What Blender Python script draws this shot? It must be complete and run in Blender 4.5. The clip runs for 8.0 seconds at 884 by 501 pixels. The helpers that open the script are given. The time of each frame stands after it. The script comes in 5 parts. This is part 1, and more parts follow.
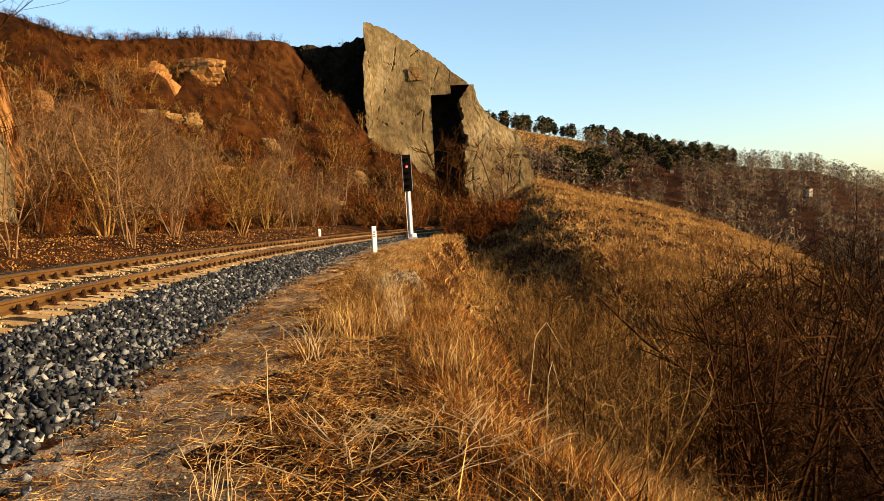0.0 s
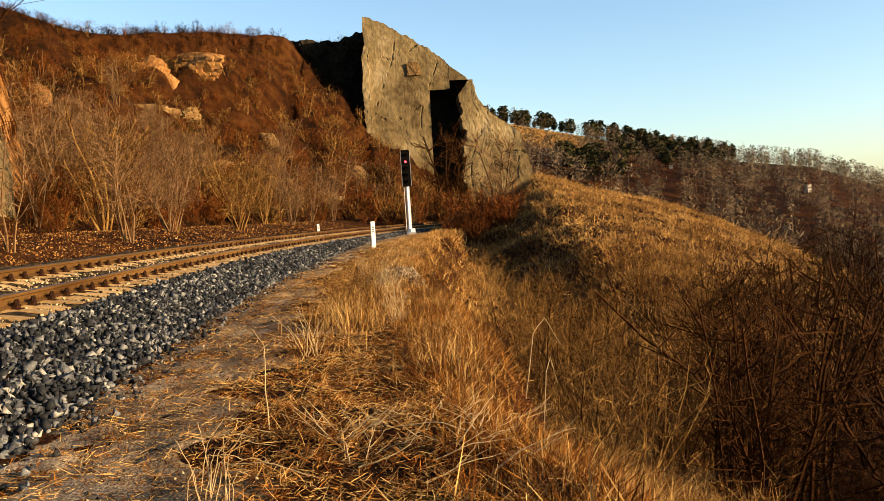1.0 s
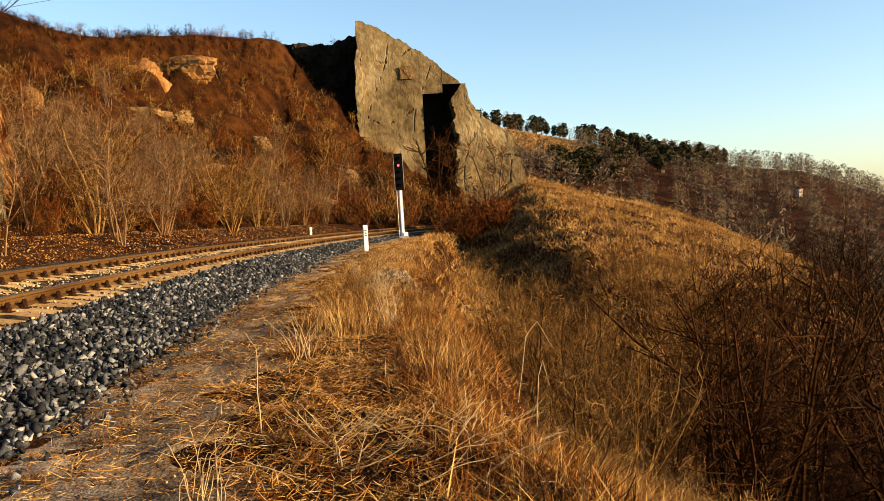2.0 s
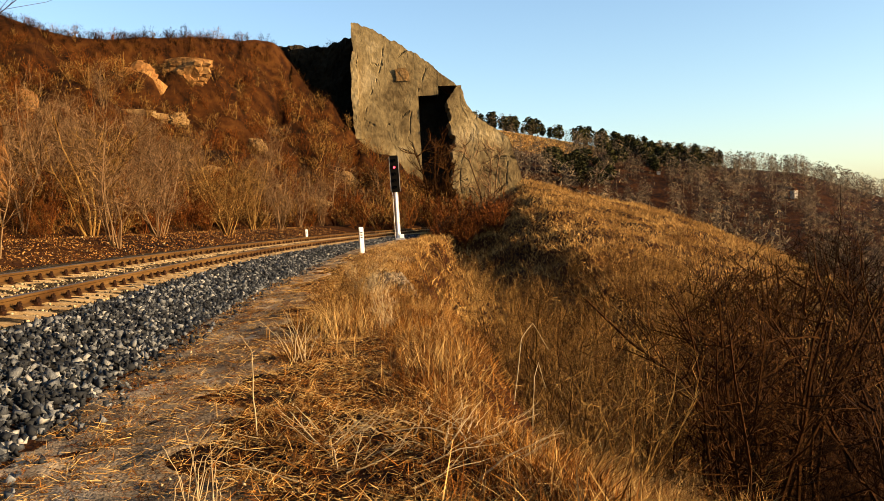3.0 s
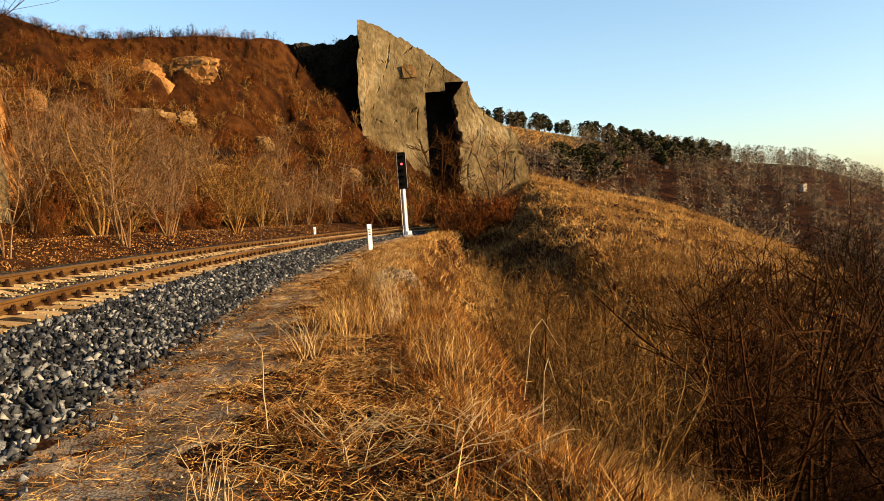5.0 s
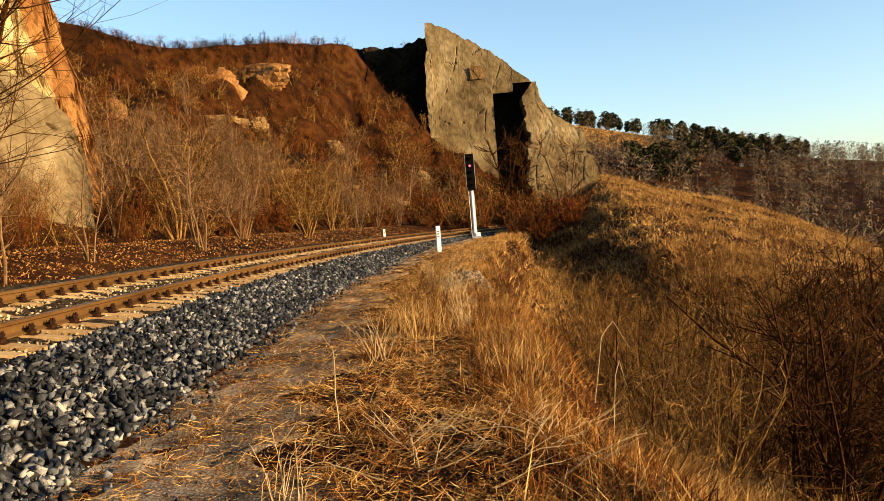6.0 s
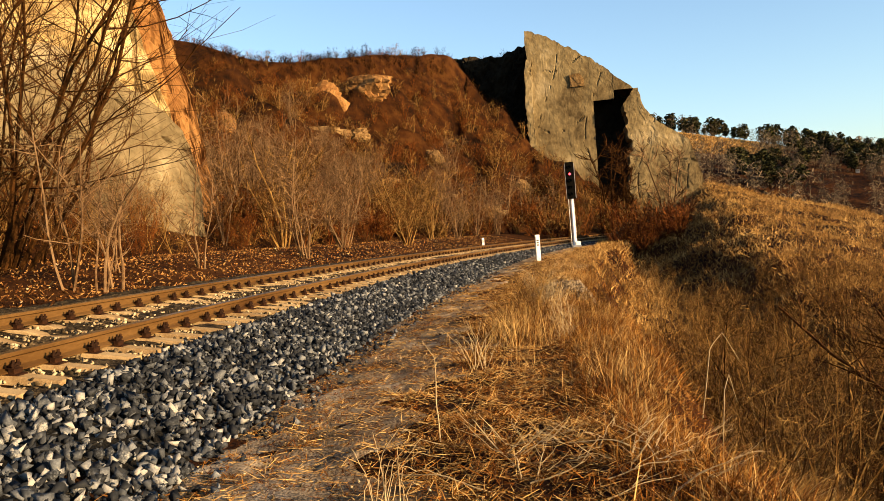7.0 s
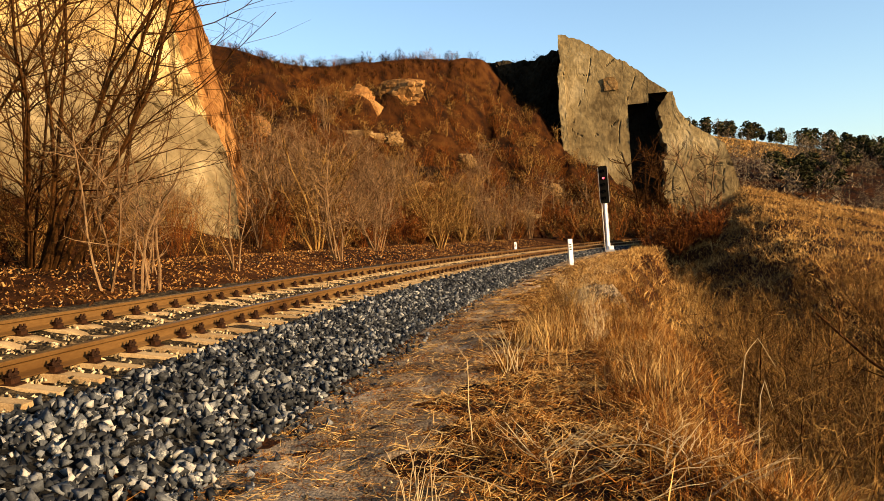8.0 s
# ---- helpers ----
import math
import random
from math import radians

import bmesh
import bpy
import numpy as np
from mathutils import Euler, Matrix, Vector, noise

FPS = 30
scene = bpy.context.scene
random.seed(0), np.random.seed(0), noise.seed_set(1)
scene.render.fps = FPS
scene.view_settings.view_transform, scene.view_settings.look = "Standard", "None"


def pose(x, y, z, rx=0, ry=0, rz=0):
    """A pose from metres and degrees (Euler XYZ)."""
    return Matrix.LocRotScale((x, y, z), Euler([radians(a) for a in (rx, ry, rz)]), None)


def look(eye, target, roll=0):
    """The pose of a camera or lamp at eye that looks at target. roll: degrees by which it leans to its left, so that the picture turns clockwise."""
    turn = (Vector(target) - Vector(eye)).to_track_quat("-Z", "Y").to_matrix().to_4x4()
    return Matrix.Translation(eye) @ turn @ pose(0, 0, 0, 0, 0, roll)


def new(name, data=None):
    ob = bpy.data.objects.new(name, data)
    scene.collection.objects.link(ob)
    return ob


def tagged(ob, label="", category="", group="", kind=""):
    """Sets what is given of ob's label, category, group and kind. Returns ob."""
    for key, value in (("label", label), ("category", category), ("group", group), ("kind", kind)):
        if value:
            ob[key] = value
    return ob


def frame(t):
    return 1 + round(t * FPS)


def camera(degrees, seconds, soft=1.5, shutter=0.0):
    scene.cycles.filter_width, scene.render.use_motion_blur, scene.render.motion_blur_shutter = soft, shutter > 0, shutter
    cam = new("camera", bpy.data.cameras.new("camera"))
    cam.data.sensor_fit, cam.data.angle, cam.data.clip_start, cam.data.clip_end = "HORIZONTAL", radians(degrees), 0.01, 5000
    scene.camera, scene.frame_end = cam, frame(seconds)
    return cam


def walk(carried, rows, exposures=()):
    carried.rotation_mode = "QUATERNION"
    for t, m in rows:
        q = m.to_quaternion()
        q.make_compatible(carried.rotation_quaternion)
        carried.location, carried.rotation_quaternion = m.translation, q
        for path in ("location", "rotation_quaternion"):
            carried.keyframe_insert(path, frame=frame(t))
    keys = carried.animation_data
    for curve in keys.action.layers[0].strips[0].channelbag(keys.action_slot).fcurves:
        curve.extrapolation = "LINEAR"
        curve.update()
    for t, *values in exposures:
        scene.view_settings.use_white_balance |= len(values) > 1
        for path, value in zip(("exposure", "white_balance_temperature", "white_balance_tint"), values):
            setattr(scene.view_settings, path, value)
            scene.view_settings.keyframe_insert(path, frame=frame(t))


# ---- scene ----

# the camera: held in the hand, nearly still, panning to the left at the end
cam = camera(55.5, 8.0, soft=0.8)
ROWS = [
    (0, 0.0001, 0, 1.4, 87.999, 3.269, -0.167),
    (0.5, 0.0052, -0.0053, 1.4002, 87.897, 3.277, -0.118),
    (1, 0.0064, -0.0041, 1.404, 87.665, 3.19, -0.249),
    (1.5, 0.0051, -0.0069, 1.4016, 87.765, 3.109, -0.499),
    (3, 0.0102, -0.0149, 1.404, 88.002, 3.161, -1.017),
    (3.5, 0.006, -0.0078, 1.4018, 87.834, 3.189, -1.023),
    (4, 0.0088, 0.001, 1.402, 87.732, 3.486, -0.847),
    (5.5, 0.0002, -0.0119, 1.4073, 87.887, 3.829, 0.164),
    (6, 0.0049, -0.0182, 1.4122, 88.202, 4.161, 4.19),
    (6.5, -0.019, 0.0139, 1.4047, 88.666, 4.113, 8.285),
    (7, -0.0259, 0.0371, 1.4009, 89.297, 4.101, 10.921),
    (7.5, -0.0293, 0.0333, 1.4015, 89.829, 3.974, 12.344),
    (8, -0.0301, 0.0176, 1.394, 89.706, 3.784, 13.116),
]
walk(cam, [(t, pose(x, y, z, rx, ry, rz)) for t, x, y, z, rx, ry, rz in ROWS])

# ---- light: a low winter sun from the right, clear sky ----
SUN_AZ, SUN_EL = 108.0, 13.0        # degrees clockwise from +y, and above the horizon
world = bpy.data.worlds.new("sky")
scene.world = world
world.use_nodes = True
wn = world.node_tree.nodes
sky = wn.new("ShaderNodeTexSky")
sky.sky_type = "NISHITA"
sky.sun_disc = False
sky.sun_elevation = radians(SUN_EL)
sky.sun_rotation = radians(SUN_AZ)
sky.air_density, sky.dust_density, sky.ozone_density = 1.0, 0.8, 2.1
wn["Background"].inputs["Strength"].default_value = 0.081
world.node_tree.links.new(sky.outputs[0], wn["Background"].inputs[0])
sun_dir = Vector((math.sin(radians(SUN_AZ)) * math.cos(radians(SUN_EL)), math.cos(radians(SUN_AZ)) * math.cos(radians(SUN_EL)), math.sin(radians(SUN_EL))))
sun_data = bpy.data.lights.new("sun", "SUN")
sun_data.energy, sun_data.angle, sun_data.color = 5.0, radians(0.6), (1.0, 0.70, 0.40)
sun = new("sun", sun_data)
sun.matrix_world = look(sun_dir * 300, (0, 0, 0))
scene.view_settings.exposure = 1.8


# ---- materials ----
def material(name, colours, scale=4.0, rough=0.85, bump=0.3, fine=40.0, spread=0.35, metal=0.0, per_object=0.0, per_island=0.0, stretch=(1, 1, 1), bump_dist=0.02, spec=0.04, tone=0.34, patch=0.0, warm=(1.12, 0.87, 0.42)):
    """Two scales of noise drive a colour ramp; the fine one also drives the bump."""
    m = bpy.data.materials.new(name)
    m.use_nodes = True
    nt = m.node_tree
    n, l = nt.nodes, nt.links
    b = n["Principled BSDF"]
    tc = n.new("ShaderNodeTexCoord")
    mp = n.new("ShaderNodeMapping")
    mp.inputs["Scale"].default_value = stretch
    l.new(tc.outputs["Object"], mp.inputs[0])
    big, small = n.new("ShaderNodeTexNoise"), n.new("ShaderNodeTexNoise")
    big.inputs["Scale"].default_value, small.inputs["Scale"].default_value = scale, fine
    big.inputs["Detail"].default_value, small.inputs["Detail"].default_value = 5.0, 4.0
    l.new(mp.outputs[0], big.inputs["Vector"])
    l.new(mp.outputs[0], small.inputs["Vector"])
    mix = n.new("ShaderNodeMath")
    mix.operation = "MULTIPLY_ADD"
    mix.inputs[1].default_value = spread
    l.new(small.outputs[0], mix.inputs[0])
    sub = n.new("ShaderNodeMath")
    sub.operation = "SUBTRACT"
    sub.inputs[1].default_value = spread * 0.5
    l.new(big.outputs[0], sub.inputs[0])
    l.new(sub.outputs[0], mix.inputs[2])
    out = mix.outputs[0]
    if patch:
        wide = n.new("ShaderNodeTexNoise")
        wide.inputs["Scale"].default_value, wide.inputs["Detail"].default_value = patch, 3.0
        l.new(mp.outputs[0], wide.inputs["Vector"])
        wm = n.new("ShaderNodeMath")
        wm.operation = "MULTIPLY_ADD"
        wm.inputs[1].default_value = 0.9
        l.new(wide.outputs[0], wm.inputs[0])
        ws = n.new("ShaderNodeMath")
        ws.operation = "SUBTRACT"
        ws.inputs[1].default_value = 0.45
        l.new(out, ws.inputs[0])
        l.new(ws.outputs[0], wm.inputs[2])
        out = wm.outputs[0]
    for amount, node, socket in ((per_object, "ShaderNodeObjectInfo", "Random"), (per_island, "ShaderNodeNewGeometry", "Random Per Island")):
        if amount:
            info, add = n.new(node), n.new("ShaderNodeMath")
            add.operation = "MULTIPLY_ADD"
            add.inputs[1].default_value = amount
            l.new(info.outputs[socket], add.inputs[0])
            s2 = n.new("ShaderNodeMath")
            s2.operation = "SUBTRACT"
            s2.inputs[1].default_value = amount * 0.5
            l.new(out, s2.inputs[0])
            l.new(s2.outputs[0], add.inputs[2])
            out = add.outputs[0]
    ramp = n.new("ShaderNodeValToRGB")
    els = ramp.color_ramp.elements
    while len(els) < len(colours):
        els.new(0.5)
    for i, (el, c) in enumerate(zip(els, colours)):
        el.position = 0.28 + 0.44 * i / max(1, len(colours) - 1)
        el.color = (c[0] * tone * warm[0], c[1] * tone * warm[1], c[2] * tone * warm[2], 1)
    l.new(out, ramp.inputs[0])
    l.new(ramp.outputs[0], b.inputs["Base Color"])
    b.inputs["Roughness"].default_value, b.inputs["Metallic"].default_value = rough, metal
    b.inputs["Specular IOR Level"].default_value = spec
    if bump:
        bp = n.new("ShaderNodeBump")
        bp.inputs["Strength"].default_value, bp.inputs["Distance"].default_value = bump, bump_dist
        l.new(mix.outputs[0], bp.inputs["Height"])
        l.new(bp.outputs[0], b.inputs["Normal"])
    return m


M_soil = material("soil_and_litter", [(0.016, 0.008, 0.004), (0.05, 0.021, 0.008), (0.085, 0.036, 0.013), (0.14, 0.068, 0.028)], 0.9, 0.95, 0.9, 26.0, 0.7, bump_dist=0.05, patch=0.13, tone=0.27)
M_ballast = material("basalt_stone", [(0.014, 0.015, 0.016), (0.046, 0.049, 0.051), (0.11, 0.113, 0.11), (0.24, 0.225, 0.19)], 3.0, 0.6, 0.15, 60.0, 0.3, per_object=0.6, per_island=0.6, tone=0.999, warm=(1, 1, 1))
M_bed = material("dusty_stone_bed", [(0.02, 0.017, 0.014), (0.07, 0.058, 0.044), (0.22, 0.18, 0.13)], 9.0, 0.9, 1.0, 40.0, 0.7, bump_dist=0.04, warm=(1.08, 0.92, 0.62))
M_rust = material("rusty_rail_steel", [(0.13, 0.068, 0.028), (0.22, 0.13, 0.055), (0.34, 0.215, 0.10)], 2.0, 0.55, 0.2, 50.0, 0.3, metal=0.2, stretch=(1, 0.15, 1), warm=(1.08, 0.92, 0.62))
M_polish = material("worn_rail_head", [(0.30, 0.25, 0.19), (0.42, 0.36, 0.28)], 3.0, 0.3, 0.05, 80.0, 0.3, metal=0.85, warm=(1.08, 0.92, 0.62))
M_iron = material("dark_rusty_iron", [(0.02, 0.012, 0.010), (0.05, 0.024, 0.015), (0.09, 0.04, 0.02)], 20.0, 0.75, 0.3, 80.0, 0.4, warm=(1.08, 0.92, 0.62))
M_sleeper = material("weathered_concrete", [(0.30, 0.22, 0.14), (0.48, 0.38, 0.26), (0.60, 0.50, 0.36)], 4.0, 0.9, 0.4, 60.0, 0.5, per_object=0.25, warm=(1.08, 0.92, 0.62), tone=0.5)
M_rock = material("grey_limestone", [(0.11, 0.076, 0.034), (0.21, 0.152, 0.07), (0.29, 0.215, 0.10), (0.42, 0.325, 0.17)], 0.22, 0.95, 0.35, 1.6, 0.45, bump_dist=0.25, patch=0.09, tone=0.58, warm=(1, 1, 1))
M_yellow = material("yellow_limestone", [(0.20, 0.13, 0.05), (0.34, 0.235, 0.095), (0.47, 0.335, 0.14), (0.60, 0.45, 0.22)], 0.5, 0.95, 0.6, 3.2, 0.5, bump_dist=0.22, patch=0.25, stretch=(1, 1, 2.2), tone=0.62, warm=(1, 1, 1))
M_greywall = material("grey_tan_limestone", [(0.10, 0.072, 0.034), (0.155, 0.115, 0.056), (0.21, 0.158, 0.08), (0.32, 0.25, 0.135)], 0.4, 0.95, 0.5, 3.0, 0.5, bump_dist=0.18, patch=0.15, tone=0.62, warm=(1, 1, 1))
M_orange = material("orange_weathered_rock", [(0.20, 0.095, 0.04), (0.34, 0.19, 0.085), (0.46, 0.29, 0.15)], 0.5, 0.95, 0.9, 3.0, 0.5, bump_dist=0.2, warm=(1.08, 0.92, 0.62), tone=0.45)
M_twig = material("bare_brown_twigs", [(0.06, 0.03, 0.011), (0.17, 0.092, 0.036), (0.34, 0.21, 0.09), (0.56, 0.40, 0.21)], 3.0, 0.85, 0.0, 20.0, 0.3, per_object=0.25, per_island=0.6, warm=(1.1, 0.9, 0.5))
M_redtwig = material("reddish_twigs", [(0.075, 0.026, 0.011), (0.18, 0.066, 0.024), (0.34, 0.15, 0.06)], 3.0, 0.85, 0.0, 20.0, 0.3, per_object=0.3, per_island=0.35, tone=0.34)
# shaded copy of the brown twigs, also worn by the dark skyline bushes
M_dark = material("dark_and_shaded_twigs", [(0.02, 0.011, 0.005), (0.048, 0.028, 0.011), (0.095, 0.058, 0.024)], 3.0, 0.85, 0.0, 20.0, 0.3, per_object=0.3, per_island=0.3, warm=(1.3, 0.8, 0.26), tone=0.22)
M_bark = material("pale_grey_bark", [(0.12, 0.075, 0.045), (0.26, 0.17, 0.11), (0.42, 0.30, 0.21)], 5.0, 0.9, 0.4, 40.0, 0.4, per_island=0.5, warm=(1.08, 0.92, 0.62))
M_darkbark = material("dark_brown_bark", [(0.04, 0.024, 0.013), (0.09, 0.055, 0.029), (0.16, 0.10, 0.055)], 5.0, 0.9, 0.4, 40.0, 0.4, warm=(1.25, 0.8, 0.3), tone=0.24)
M_straw = material("dry_straw", [(0.13, 0.055, 0.016), (0.30, 0.16, 0.055), (0.50, 0.34, 0.15), (0.74, 0.58, 0.34)], 1.2, 0.8, 0.0, 12.0, 0.3, per_object=0.2, per_island=0.8, warm=(1.1, 0.9, 0.55), tone=0.46)
M_redgrass = material("rust_brown_grass", [(0.10, 0.036, 0.010), (0.26, 0.105, 0.03), (0.50, 0.25, 0.08), (0.66, 0.42, 0.18)], 1.2, 0.85, 0.0, 12.0, 0.3, per_object=0.2, per_island=0.5, tone=0.38)
M_dusty = material("dusty_stone", [(0.04, 0.034, 0.027), (0.14, 0.115, 0.085), (0.38, 0.32, 0.24), (0.68, 0.62, 0.52)], 3.0, 0.9, 0.4, 50.0, 0.3, per_island=0.7, warm=(1.08, 0.92, 0.62), tone=0.5)
M_leaf = material("fallen_leaves", [(0.045, 0.02, 0.009), (0.12, 0.05, 0.018), (0.24, 0.12, 0.045), (0.42, 0.26, 0.12)], 1.5, 0.85, 0.0, 20.0, 0.3, per_island=0.7, tone=0.52, warm=(1.05, 0.9, 0.6))
M_hillgrass = material("matted_hill_grass", [(0.038, 0.017, 0.007), (0.085, 0.041, 0.017), (0.16, 0.086, 0.038), (0.30, 0.18, 0.085)], 0.12, 0.9, 0.0, 1.2, 0.4, per_island=0.4, tone=0.24)
# near-black rock: the shade of recess and back wall put into the colour
M_shaderock = material("shade_dark_rock", [(0.012, 0.011, 0.010), (0.03, 0.027, 0.023), (0.05, 0.044, 0.036)], 0.3, 0.9, 0.8, 2.0, 0.5, bump_dist=0.3, warm=(1.08, 0.92, 0.62))
M_spur = material("pale_spur_grass", [(0.20, 0.11, 0.045), (0.34, 0.205, 0.09), (0.46, 0.30, 0.145), (0.60, 0.42, 0.23)], 0.3, 0.9, 0.0, 1.2, 0.4, per_island=0.5, tone=0.62, warm=(1.05, 0.92, 0.55))
M_paleledge = material("pale_ledge_rock", [(0.22, 0.14, 0.07), (0.36, 0.25, 0.14), (0.50, 0.38, 0.24)], 0.8, 0.95, 0.9, 4.0, 0.5, bump_dist=0.1, warm=(1.08, 0.92, 0.62))
M_path = material("trodden_gravel_path", [(0.07, 0.048, 0.03), (0.17, 0.125, 0.085), (0.29, 0.225, 0.16), (0.44, 0.36, 0.28)], 1.6, 0.95, 1.0, 45.0, 0.7, bump_dist=0.03, patch=0.5, warm=(1.0, 0.95, 0.8), tone=0.52)
# stone bed taken near black to paint the shade in the gaps
M_bedshade = material("gap_shaded_stone_bed", [(0.008, 0.009, 0.011), (0.02, 0.021, 0.024), (0.045, 0.046, 0.05)], 9.0, 0.9, 1.0, 40.0, 0.7, bump_dist=0.04, warm=(1.08, 0.92, 0.62))
M_pale = material("pale_dead_stems", [(0.30, 0.22, 0.13), (0.46, 0.36, 0.23), (0.58, 0.48, 0.33)], 6.0, 0.8, 0.0, 30.0, 0.3, per_island=0.4, warm=(1.0, 0.93, 0.75), tone=0.62)
M_pine = material("dark_pine_needles", [(0.012, 0.016, 0.012), (0.028, 0.036, 0.024), (0.05, 0.058, 0.04)], 1.0, 0.9, 0.0, 5.0, 0.4, per_island=0.5, tone=0.75)
M_wood = material("far_bare_wood", [(0.046, 0.033, 0.019), (0.085, 0.062, 0.036), (0.135, 0.10, 0.06)], 0.03, 0.95, 0.0, 0.4, 0.4, per_island=0.2, tone=1.15, warm=(1, 1, 1))
M_white = material("white_enamel_paint", [(0.62, 0.60, 0.55), (0.80, 0.79, 0.75)], 6.0, 0.5, 0.05, 40.0, 0.4, tone=0.999, warm=(1, 1, 1))
M_grey = material("galvanised_grey", [(0.22, 0.22, 0.22), (0.36, 0.36, 0.35)], 8.0, 0.5, 0.1, 60.0, 0.3, metal=0.4, tone=0.999, warm=(1, 1, 1))
M_black = material("matt_black_paint", [(0.005, 0.005, 0.006), (0.010, 0.010, 0.011)], 6.0, 0.9, 0.05, 50.0, 0.3, warm=(1.08, 0.92, 0.62))
M_plaster = material("weathered_pale_plaster", [(0.20, 0.18, 0.15), (0.30, 0.28, 0.24)], 1.0, 0.9, 0.1, 8.0, 0.4, tone=0.999, warm=(1, 1, 1))
M_roof = material("red_roof_tile", [(0.14, 0.06, 0.04), (0.2, 0.09, 0.06)], 3.0, 0.9, 0.0)
M_red = bpy.data.materials.new("lit_red_lens")
M_red.use_nodes = True
pb = M_red.node_tree.nodes["Principled BSDF"]
pb.inputs["Base Color"].default_value = (0.6, 0.02, 0.03, 1)
pb.inputs["Emission Color"].default_value = (1.0, 0.03, 0.04, 1)
pb.inputs["Emission Strength"].default_value = 3.5


# ---- mesh helpers ----
def mesh_of(name, verts, faces, smooth=False):
    me = bpy.data.meshes.new(name)
    me.from_pydata([tuple(map(float, v)) for v in verts], [], [tuple(map(int, q)) for q in faces])
    if smooth:
        me.polygons.foreach_set("use_smooth", [True] * len(me.polygons))
    me.update()
    return me


def put(name, me, mat, parent=None, label="", m=None):
    """Links a mesh as one object, under a thing or part if one is given."""
    if mat is not None and not me.materials:
        me.materials.append(mat)
    ob = new(name, me)
    if parent is not None:
        ob.parent = parent
    if m is not None:
        ob.matrix_basis = m
    return tagged(ob, label)


def part(name, bm, mat, parent, label="", m=None, smooth=False):
    me = bpy.data.meshes.new(name)
    bm.to_mesh(me)
    bm.free()
    if smooth:
        me.polygons.foreach_set("use_smooth", [True] * len(me.polygons))
    return put(name, me, mat, parent, label, m)


def box_bm(sx, sy, sz, bevel=0.0, at=(0, 0, 0)):
    bm = bmesh.new()
    bmesh.ops.create_cube(bm, size=1.0, matrix=Matrix.Translation(at) @ Matrix.Diagonal((sx, sy, sz, 1)))
    if bevel:
        bmesh.ops.bevel(bm, geom=bm.edges[:], offset=bevel, segments=2, affect="EDGES")
    return bm


def rod_bm(r0, r1, a, b, sides=12):
    bm = bmesh.new()
    d = Vector(b) - Vector(a)
    m = Matrix.Translation((Vector(a) + Vector(b)) / 2) @ d.to_track_quat("Z", "Y").to_matrix().to_4x4()
    bmesh.ops.create_cone(bm, cap_ends=True, segments=sides, radius1=r0, radius2=r1, depth=d.length, matrix=m)
    return bm


class Soup:
    """Collects many small pieces into one mesh."""

    def __init__(self):
        self.v, self.f, self.k = [], [], 0

    def add(self, verts, faces):
        self.v.append(np.asarray(verts, float))
        self.f.append(np.asarray(faces, int) + self.k)
        self.k += len(verts)

    def tube(self, pts, r0, r1, sides=3):
        pts = np.asarray(pts, float)
        n = len(pts)
        t = np.gradient(pts, axis=0)
        t /= np.linalg.norm(t, axis=1, keepdims=True) + 1e-9
        ref = np.array([0.31, 0.77, 0.2]) if abs(t[0, 2]) > 0.6 else np.array([0.1, 0.2, 1.0])
        u = np.cross(t, ref)
        u /= np.linalg.norm(u, axis=1, keepdims=True) + 1e-9
        w = np.cross(t, u)
        r = np.linspace(r0, r1, n)[:, None, None]
        a = np.arange(sides) * 2 * np.pi / sides
        ring = pts[:, None, :] + r * (np.cos(a)[None, :, None] * u[:, None, :] + np.sin(a)[None, :, None] * w[:, None, :])
        i = np.arange(n - 1)[:, None] * sides + np.arange(sides)[None, :]
        j = np.arange(n - 1)[:, None] * sides + (np.arange(sides)[None, :] + 1) % sides
        self.add(ring.reshape(-1, 3), np.stack([i, j, j + sides, i + sides], -1).reshape(-1, 4))

    def strip(self, pts, r, rng):
        pts = np.asarray(pts, float)
        n = len(pts)
        u = np.cross(pts[-1] - pts[0], rng.normal(size=3))
        u = u / (np.linalg.norm(u) + 1e-9) * r * np.linspace(1, 0.4, n)[:, None]
        v = np.empty((2 * n, 3))
        v[0::2], v[1::2] = pts - u, pts + u
        i = 2 * np.arange(n - 1)
        self.add(v, np.stack([i, i + 1, i + 3, i + 2], -1))

    def mesh(self, name, smooth=False):
        v = np.concatenate(self.v)
        f = [tuple(q) for block in self.f for q in block.tolist()]
        return mesh_of(name, v.tolist(), f, smooth)


def fbm(x, y, scale, octaves=4, seed=0):
    """Smooth pseudo-noise from sums of turned sines, about -1 to 1."""
    r = np.random.RandomState(seed)
    out, amp, tot = np.zeros_like(np.asarray(x, float)), 1.0, 0.0
    for o in range(octaves):
        for k in range(3):
            a, p1, p2 = r.rand(3) * 2 * np.pi
            fx = (np.cos(a) * x + np.sin(a) * y) * 2 * np.pi / scale
            fy = (-np.sin(a) * x + np.cos(a) * y) * 2 * np.pi / scale
            out = out + amp * np.sin(fx + p1 + 1.3 * np.sin(fy * 0.7 + p2)) / 3
        tot += amp
        amp *= 0.5
        scale *= 0.47
    return out / tot * 1.6


def smooth(a, b, x):
    t = np.clip((x - a) / (b - a), 0, 1)
    return t * t * (3 - 2 * t)


